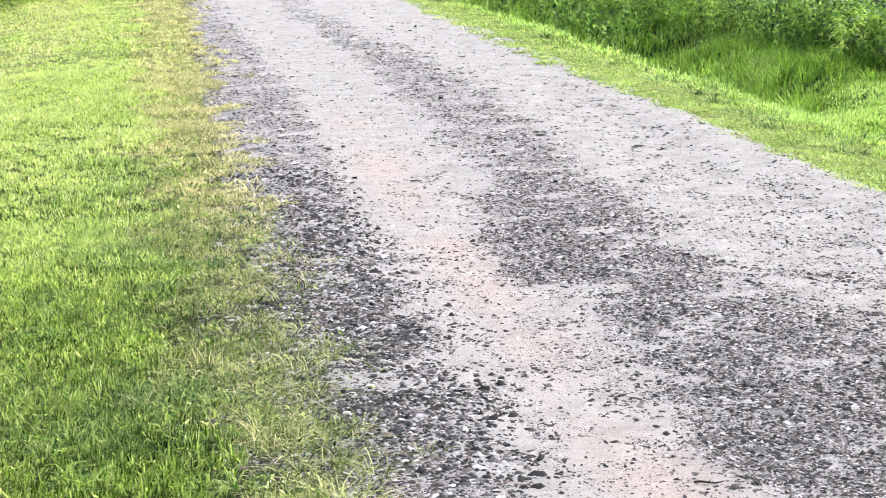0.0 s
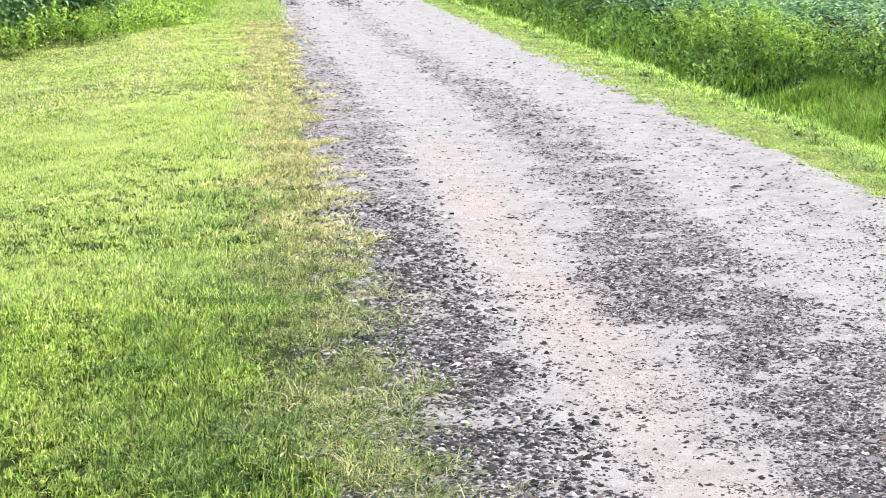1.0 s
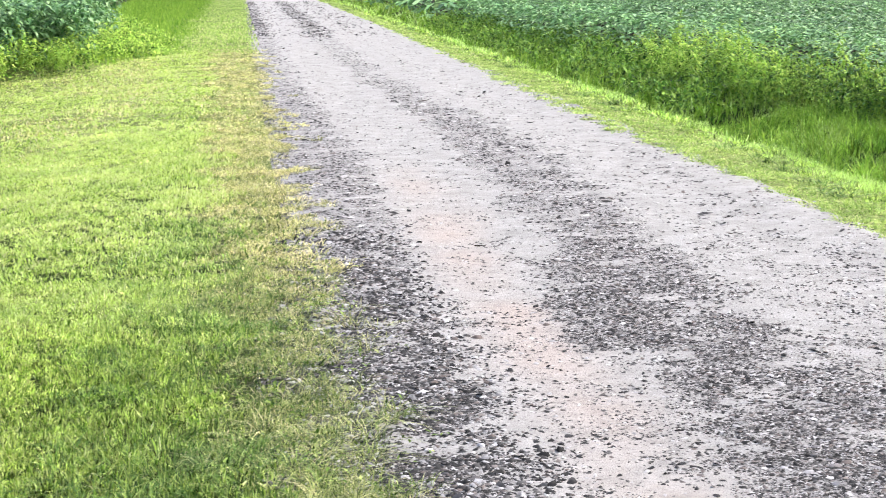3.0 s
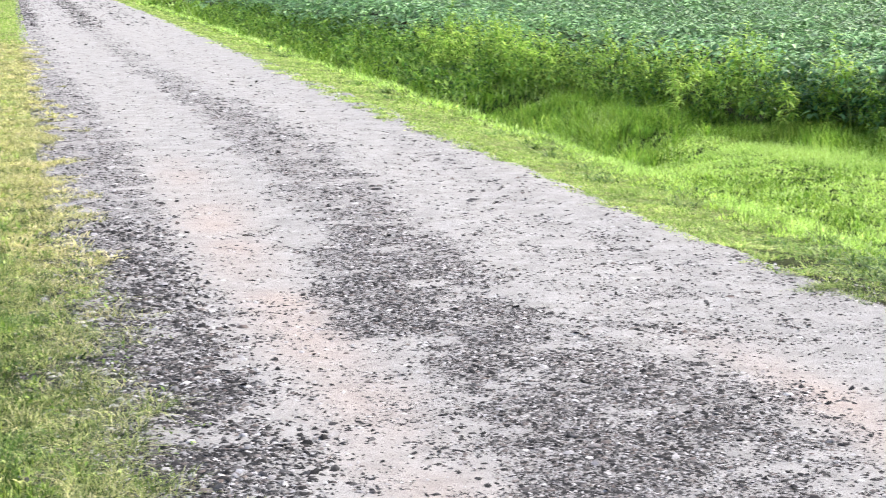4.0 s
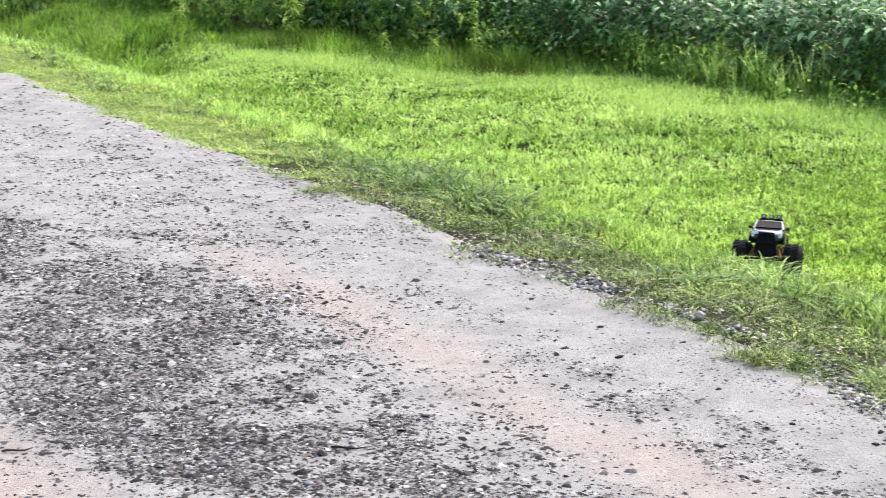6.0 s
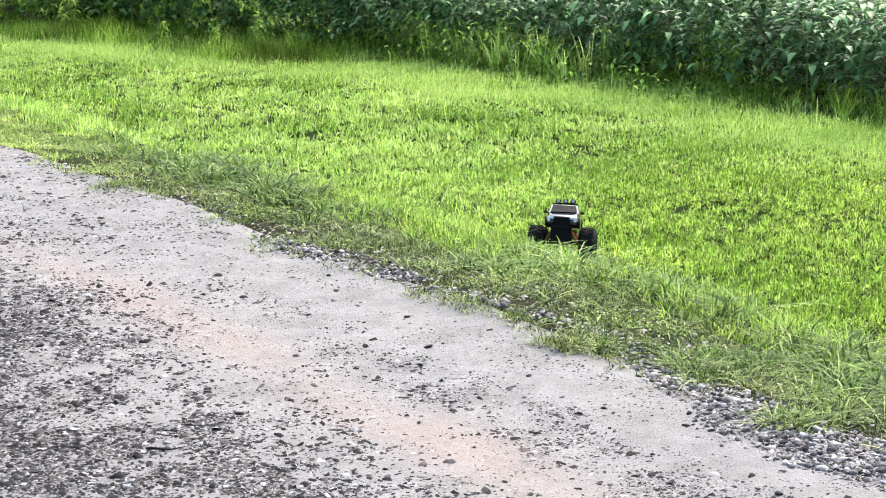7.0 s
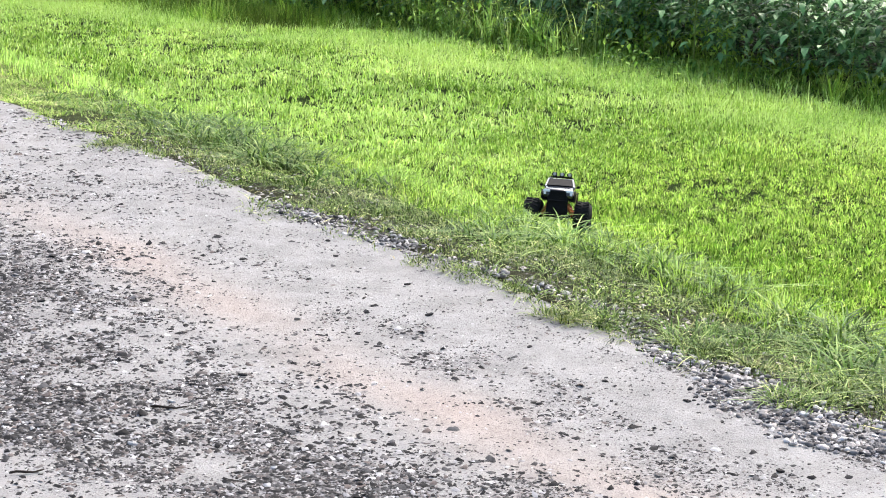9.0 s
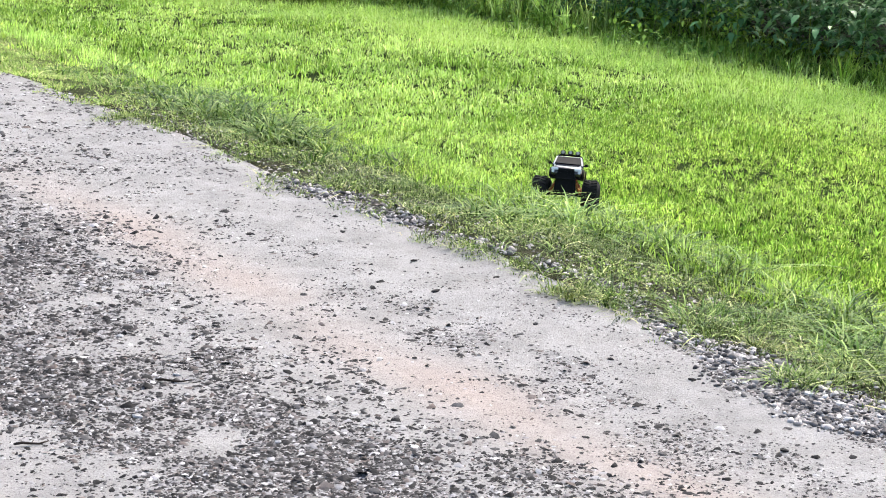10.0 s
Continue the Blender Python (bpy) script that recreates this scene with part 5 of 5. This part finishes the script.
def toy_truck():
    root = tagged(new("toy_truck"), "black radio-controlled monster truck with oversized tyres on grass", "toy truck")
    # shell: hood, doors and bed sides in one body, raised high over the axles
    bm = bmesh.new()
    loft(bm, [(-0.185, 0.066, 0.064, 0.118, 0.164, 0.006), (-0.178, 0.071, 0.069, 0.112, 0.168, 0.007), (-0.06, 0.073, 0.070, 0.108, 0.169, 0.007),
              (0.075, 0.073, 0.070, 0.108, 0.170, 0.007), (0.12, 0.073, 0.068, 0.110, 0.166, 0.009), (0.165, 0.071, 0.064, 0.114, 0.160, 0.011), (0.186, 0.063, 0.056, 0.122, 0.153, 0.011)])
    body = part("body", bm, M_PAINT, root, "glossy black moulded body shell", True)
    bm = bmesh.new()
    loft(bm, [(-0.058, 0.068, 0.055, 0.168, 0.206, 0.007), (-0.045, 0.069, 0.058, 0.168, 0.210, 0.008), (0.012, 0.069, 0.058, 0.168, 0.210, 0.008), (0.040, 0.069, 0.061, 0.167, 0.193, 0.007), (0.076, 0.069, 0.066, 0.162, 0.1725, 0.004)])
    cab = part("cab", bm, M_PAINT, root, smooth_shade=True)
    bm = bmesh.new()
    quad(bm, (-0.058, 0.0735, 0.1785), (0.058, 0.0735, 0.1785), (0.051, 0.020, 0.2105), (-0.051, 0.020, 0.2105))
    part("windshield", bm, M_SCREEN, cab, "dark smoked windshield")
    for s in (-1, 1):
        bm = bmesh.new()
        pts = [(s * 0.0695, 0.045, 0.177), (s * 0.0695, -0.042, 0.177), (s * 0.0605, -0.038, 0.202), (s * 0.0605, 0.010, 0.202)]
        quad(bm, *(pts if s < 0 else pts[::-1]))
        part("side_window", bm, M_TINT, cab)
    bm = bmesh.new()
    quad(bm, (-0.046, -0.0582, 0.201), (-0.052, -0.0602, 0.177), (0.052, -0.0602, 0.177), (0.046, -0.0582, 0.201))
    part("rear_window", bm, M_TINT, cab)
    bm = bmesh.new()
    for s in (-1, 1):
        tube(bm, [(s * 0.0635, 0.075, 0.1745), (s * 0.055, 0.016, 0.2105)], [0.003, 0.003], 6)
    tube(bm, [(-0.055, 0.016, 0.2105), (0.055, 0.016, 0.2105)], [0.0025, 0.0025], 6)
    part("windshield_frame", bm, M_SILVER, cab, "bright silver windshield surround")
    # hood print, side print
    bm = bmesh.new()
    for s in (-1, 1):
        quad(bm, (s * 0.056, 0.09, 0.1697), (s * 0.060, 0.09, 0.1690), (s * 0.054, 0.162, 0.1625), (s * 0.049, 0.166, 0.1627)) if s < 0 else quad(bm, (0.049, 0.166, 0.1627), (0.054, 0.162, 0.1625), (0.060, 0.09, 0.1690), (0.056, 0.09, 0.1697))
    part("hood_panel", bm, M_SILVER, body, "silver printed hood panels")
    for s in (-1, 1):
        bm = bmesh.new()
        box(bm, s * 0.0735 - 0.001, s * 0.0735 + 0.001, -0.05, 0.07, 0.114, 0.158, 0.0, 0.0006)
        door = part("door_panel", bm, M_RED, body, "dark red printed door panel")
        bm = bmesh.new()
        box(bm, s * 0.0755 - 0.001, s * 0.0755 + 0.001, -0.03, -0.012, 0.147, 0.151, 0.0, 0.0008)
        part("door_handle", bm, M_CHASSIS, door)
        bm = bmesh.new()
        box(bm, s * 0.051 - 0.017, s * 0.051 + 0.017, 0.176, 0.191, 0.144, 0.155, 0.001, 0.003)
        box(bm, s * 0.058 - 0.006, s * 0.058 + 0.006, 0.176, 0.1905, 0.132, 0.146, 0.001, 0.002)
        part("headlight", bm, M_LENS, body, "clear white headlight")
        bm = bmesh.new()
        box(bm, s * 0.058 - 0.006, s * 0.058 + 0.006, -0.189, -0.182, 0.132, 0.158, 0.0, 0.002)
        part("tail_light", bm, M_TAIL, body, "red tail light")
        bm = bmesh.new()
        box(bm, s * 0.083 - 0.009, s * 0.083 + 0.009, 0.048, 0.057, 0.172, 0.184, 0.001, 0.003)
        tube(bm, [(s * 0.066, 0.052, 0.174), (s * 0.08, 0.052, 0.176)], [0.0025, 0.0025])
        part("side_mirror", bm, M_CHASSIS, cab)
        for e in (-1, 1):
            bm = bmesh.new()
            arc = [(s * 0.073, e * 0.122 + 0.052 * math.cos(a), 0.108 + 0.046 * math.sin(a)) for a in np.linspace(0.1, math.pi - 0.1, 9)]
            tube(bm, arc, [0.0038] * 9, 6)
            part("fender_flare", bm, M_CHASSIS, body, smooth_shade=True)
    bm = bmesh.new()
    box(bm, -0.038, 0.038, 0.182, 0.189, 0.122, 0.152, 0.0, 0.002)
    for k in range(4):
        box(bm, -0.036, 0.036, 0.188, 0.191, 0.126 + 0.0065 * k, 0.129 + 0.0065 * k, 0.0, 0.0008)
    part("grille", bm, M_CHASSIS, body, "black slatted grille")
    bm = bmesh.new()
    # tall black block stands in for the dark void under the shell; tube is bumper
    box(bm, -0.048, 0.048, 0.165, 0.198, 0.066, 0.156, 0.003, 0.006)
    tube(bm, [(-0.045, 0.196, 0.112), (-0.04, 0.2, 0.130), (0.04, 0.2, 0.130), (0.045, 0.196, 0.112)], [0.0035] * 4)
    box(bm, -0.03, 0.03, 0.14, 0.196, 0.058, 0.09, 0.004, 0.004)
    part("front_bumper", bm, M_CHASSIS, root)
    bm = bmesh.new()
    box(bm, -0.052, 0.052, -0.204, -0.186, 0.104, 0.124, 0.001, 0.003)
    bumper = part("rear_bumper", bm, M_CHASSIS, root)
    bm = bmesh.new()
    box(bm, -0.008, 0.008, -0.2065, -0.2035, 0.108, 0.120, 0.0, 0.0008)
    part("sticker", bm, M_YELLOW, bumper, "small yellow sticker")
    bm = bmesh.new()
    box(bm, -0.058, 0.058, -0.176, -0.066, 0.1688, 0.1705, 0.0, 0.0)
    for k in range(7):
        box(bm, -0.054, 0.054, -0.170 + 0.015 * k, -0.164 + 0.015 * k, 0.170, 0.1722, 0.0, 0.0006)
    part("bed_cover", bm, M_CHASSIS, body, "ribbed black bed cover")
    # roll bar and lamps over the cab
    bm = bmesh.new()
    for s in (-1, 1):
        tube(bm, [(s * 0.058, -0.165, 0.168), (s * 0.055, -0.12, 0.188), (s * 0.052, -0.066, 0.219)], [0.0045] * 3, 8)
        tube(bm, [(s * 0.06, -0.068, 0.168), (s * 0.054, -0.066, 0.205), (s * 0.047, -0.065, 0.221), (0, -0.065, 0.223)], [0.0045] * 4, 8)
        tube(bm, [(s * 0.03, -0.15, 0.170), (s * 0.024, -0.066, 0.221)], [0.0035] * 2, 8)
    bar = part("roll_bar", bm, M_CHASSIS, root, "black tubular roll bar", True)
    for k in (-1, 0, 1):
        bm = bmesh.new()
        box(bm, k * 0.034 - 0.0125, k * 0.034 + 0.0125, -0.074, -0.053, 0.226, 0.243, 0.0015, 0.003)
        tube(bm, [(k * 0.034, -0.065, 0.221), (k * 0.034, -0.065, 0.228)], [0.003, 0.003])
        lamp = part("roof_lamp", bm, M_CHASSIS, bar)
        bm = bmesh.new()
        lathe(bm, [(-0.001, 0.0), (-0.001, 0.0068), (0.001, 0.0078), (0.0025, 0.006), (0.003, 0.0)], 14)
        bmesh.ops.transform(bm, matrix=Matrix.Translation((k * 0.034, -0.0525, 0.2345)) @ Matrix.Rotation(radians(90), 4, 'Z'), verts=bm.verts)
        part("lens", bm, M_LAMP, lamp, "smoked grey lamp lens")
    # chassis, axles, arms, dampers
    bm = bmesh.new()
    box(bm, -0.034, 0.034, -0.155, 0.155, 0.072, 0.100, 0.004, 0.004)
    box(bm, -0.022, 0.022, -0.09, 0.06, 0.098, 0.112, 0.002, 0.003)
    for e in (-1, 1):
        box(bm, -0.04, 0.04, e * 0.135 - 0.004, e * 0.135 + 0.004, 0.088, 0.132, 0.006, 0.003)
    part("chassis", bm, M_CHASSIS, root)
    for e in (-1, 1):
        bm = bmesh.new()
        tube(bm, [(-0.10, e * 0.122, 0.069), (0.10, e * 0.122, 0.069)], [0.006, 0.006], 8)
        box(bm, -0.019, 0.019, e * 0.122 - 0.019, e * 0.122 + 0.019, 0.052, 0.088, 0.004, 0.005)
        axle = part("axle", bm, M_CHASSIS, root)
        for s in (-1, 1):
            bm = bmesh.new()
            tube(bm, [(s * 0.03, e * 0.10, 0.076), (s * 0.08, e * 0.118, 0.062)], [0.005, 0.004])
            tube(bm, [(s * 0.03, e * 0.142, 0.076), (s * 0.08, e * 0.126, 0.062)], [0.005, 0.004])
            part("suspension_arm", bm, M_CHASSIS, axle)
            bm = bmesh.new()
            tube(bm, [(s * 0.068, e * 0.148, 0.068), (s * 0.036, e * 0.148, 0.13)], [0.0055, 0.0055], 8)
            shock = part("shock_absorber", bm, M_SHOCK, root, "red shock absorber", True)
            bm = bmesh.new()
            a, b = Vector((s * 0.066, e * 0.148, 0.073)), Vector((s * 0.044, e * 0.148, 0.115))
            d = (b - a).normalized()
            u = d.orthogonal().normalized()
            w = d.cross(u)
            coil = [tuple(a.lerp(b, i / 56) + (u * math.cos(i * 0.785) + w * math.sin(i * 0.785)) * 0.0085) for i in range(57)]
            tube(bm, coil, [0.0016] * 57, 5)
            part("spring", bm, M_SPRING if e > 0 else M_SHOCK, shock, "gold coil spring" if e > 0 else "red coil spring", True)
    # wheels
    for sx in (-1, 1):
        for e in (-1, 1):
            hub = new("wheel")
            hub.parent = root
            hub.matrix_basis = pose(sx * 0.112, e * 0.122, 0.069, 0, 0, 0 if sx > 0 else 180)
            bm = bmesh.new()
            lathe(bm, [(-0.030, 0.036), (-0.036, 0.044), (-0.036, 0.054), (-0.031, 0.061), (-0.018, 0.0645), (0, 0.0655), (0.018, 0.0645), (0.031, 0.061), (0.036, 0.054), (0.036, 0.044), (0.030, 0.036)], 36)
            for k in range(22):
                for lane in (-1, 1):
                    lug = bmesh.new()
                    box(lug, lane * 0.016 - 0.0135, lane * 0.016 + 0.0135, -0.0048, 0.0048, 0.0615, 0.0690, 0.0012, 0.0)
                    bmesh.ops.transform(lug, matrix=Matrix.Rotation((k + 0.25 * lane) * 2 * math.pi / 22, 4, 'X') @ Matrix.Rotation(lane * 0.35, 4, 'Z'), verts=lug.verts)
                    join(bm, lug)
            part("tyre", bm, M_TYRE, hub, "black rubber tyre with chunky tread")
            bm = bmesh.new()
            lathe(bm, [(0.026, 0.0), (0.026, 0.009), (0.020, 0.012), (0.012, 0.030), (0.024, 0.034), (0.031, 0.0375), (0.031, 0.040), (-0.03, 0.040), (-0.03, 0.034)], 30)
            for k in range(6):
                spoke = bmesh.new()
                box(spoke, 0.018, 0.027, -0.004, 0.004, 0.008, 0.036, 0.0, 0.0015)
                bmesh.ops.transform(spoke, matrix=Matrix.Rotation(k * math.pi / 3, 4, 'X'), verts=spoke.verts)
                join(bm, spoke)
            part("rim", bm, M_RIM, hub, "dark grey six-spoke rim")
    for top in (body, cab, bar):
        top.location.z += 0.024
    return root


truck = toy_truck()
TX, TY, HEAD = 4.885, 6.56, 40.0
# heading: the way its nose points, like a compass from +y
nose = Vector((-math.sin(radians(HEAD)), -math.cos(radians(HEAD)), 0))
right = Vector((nose.y, -nose.x, 0))
grip = {(s, e): Vector((TX, TY, 0)) + right * (s * 0.104) + nose * (e * 0.113) for s in (-1, 1) for e in (-1, 1)}
for k, p in grip.items():
    p.z = float(terrain(p.x, p.y)) + 0.042
# the suspension evens out a part of the side slope
for e in (-1, 1):
    lean = 0.42 * (grip[1, e].z - grip[-1, e].z)
    grip[1, e].z -= lean
    grip[-1, e].z += lean
ahead = ((grip[1, 1] + grip[-1, 1]) - (grip[1, -1] + grip[-1, -1])).normalized()
across = ((grip[1, 1] + grip[1, -1]) - (grip[-1, 1] + grip[-1, -1])).normalized()
up = across.cross(ahead).normalized()
across = ahead.cross(up)
spot = sum(grip.values(), Vector()) / 4
truck.matrix_basis = Matrix(((across.x, ahead.x, up.x, spot.x), (across.y, ahead.y, up.y, spot.y), (across.z, ahead.z, up.z, spot.z), (0, 0, 0, 1))) @ Matrix.Diagonal((0.93, 0.93, 0.93, 1))
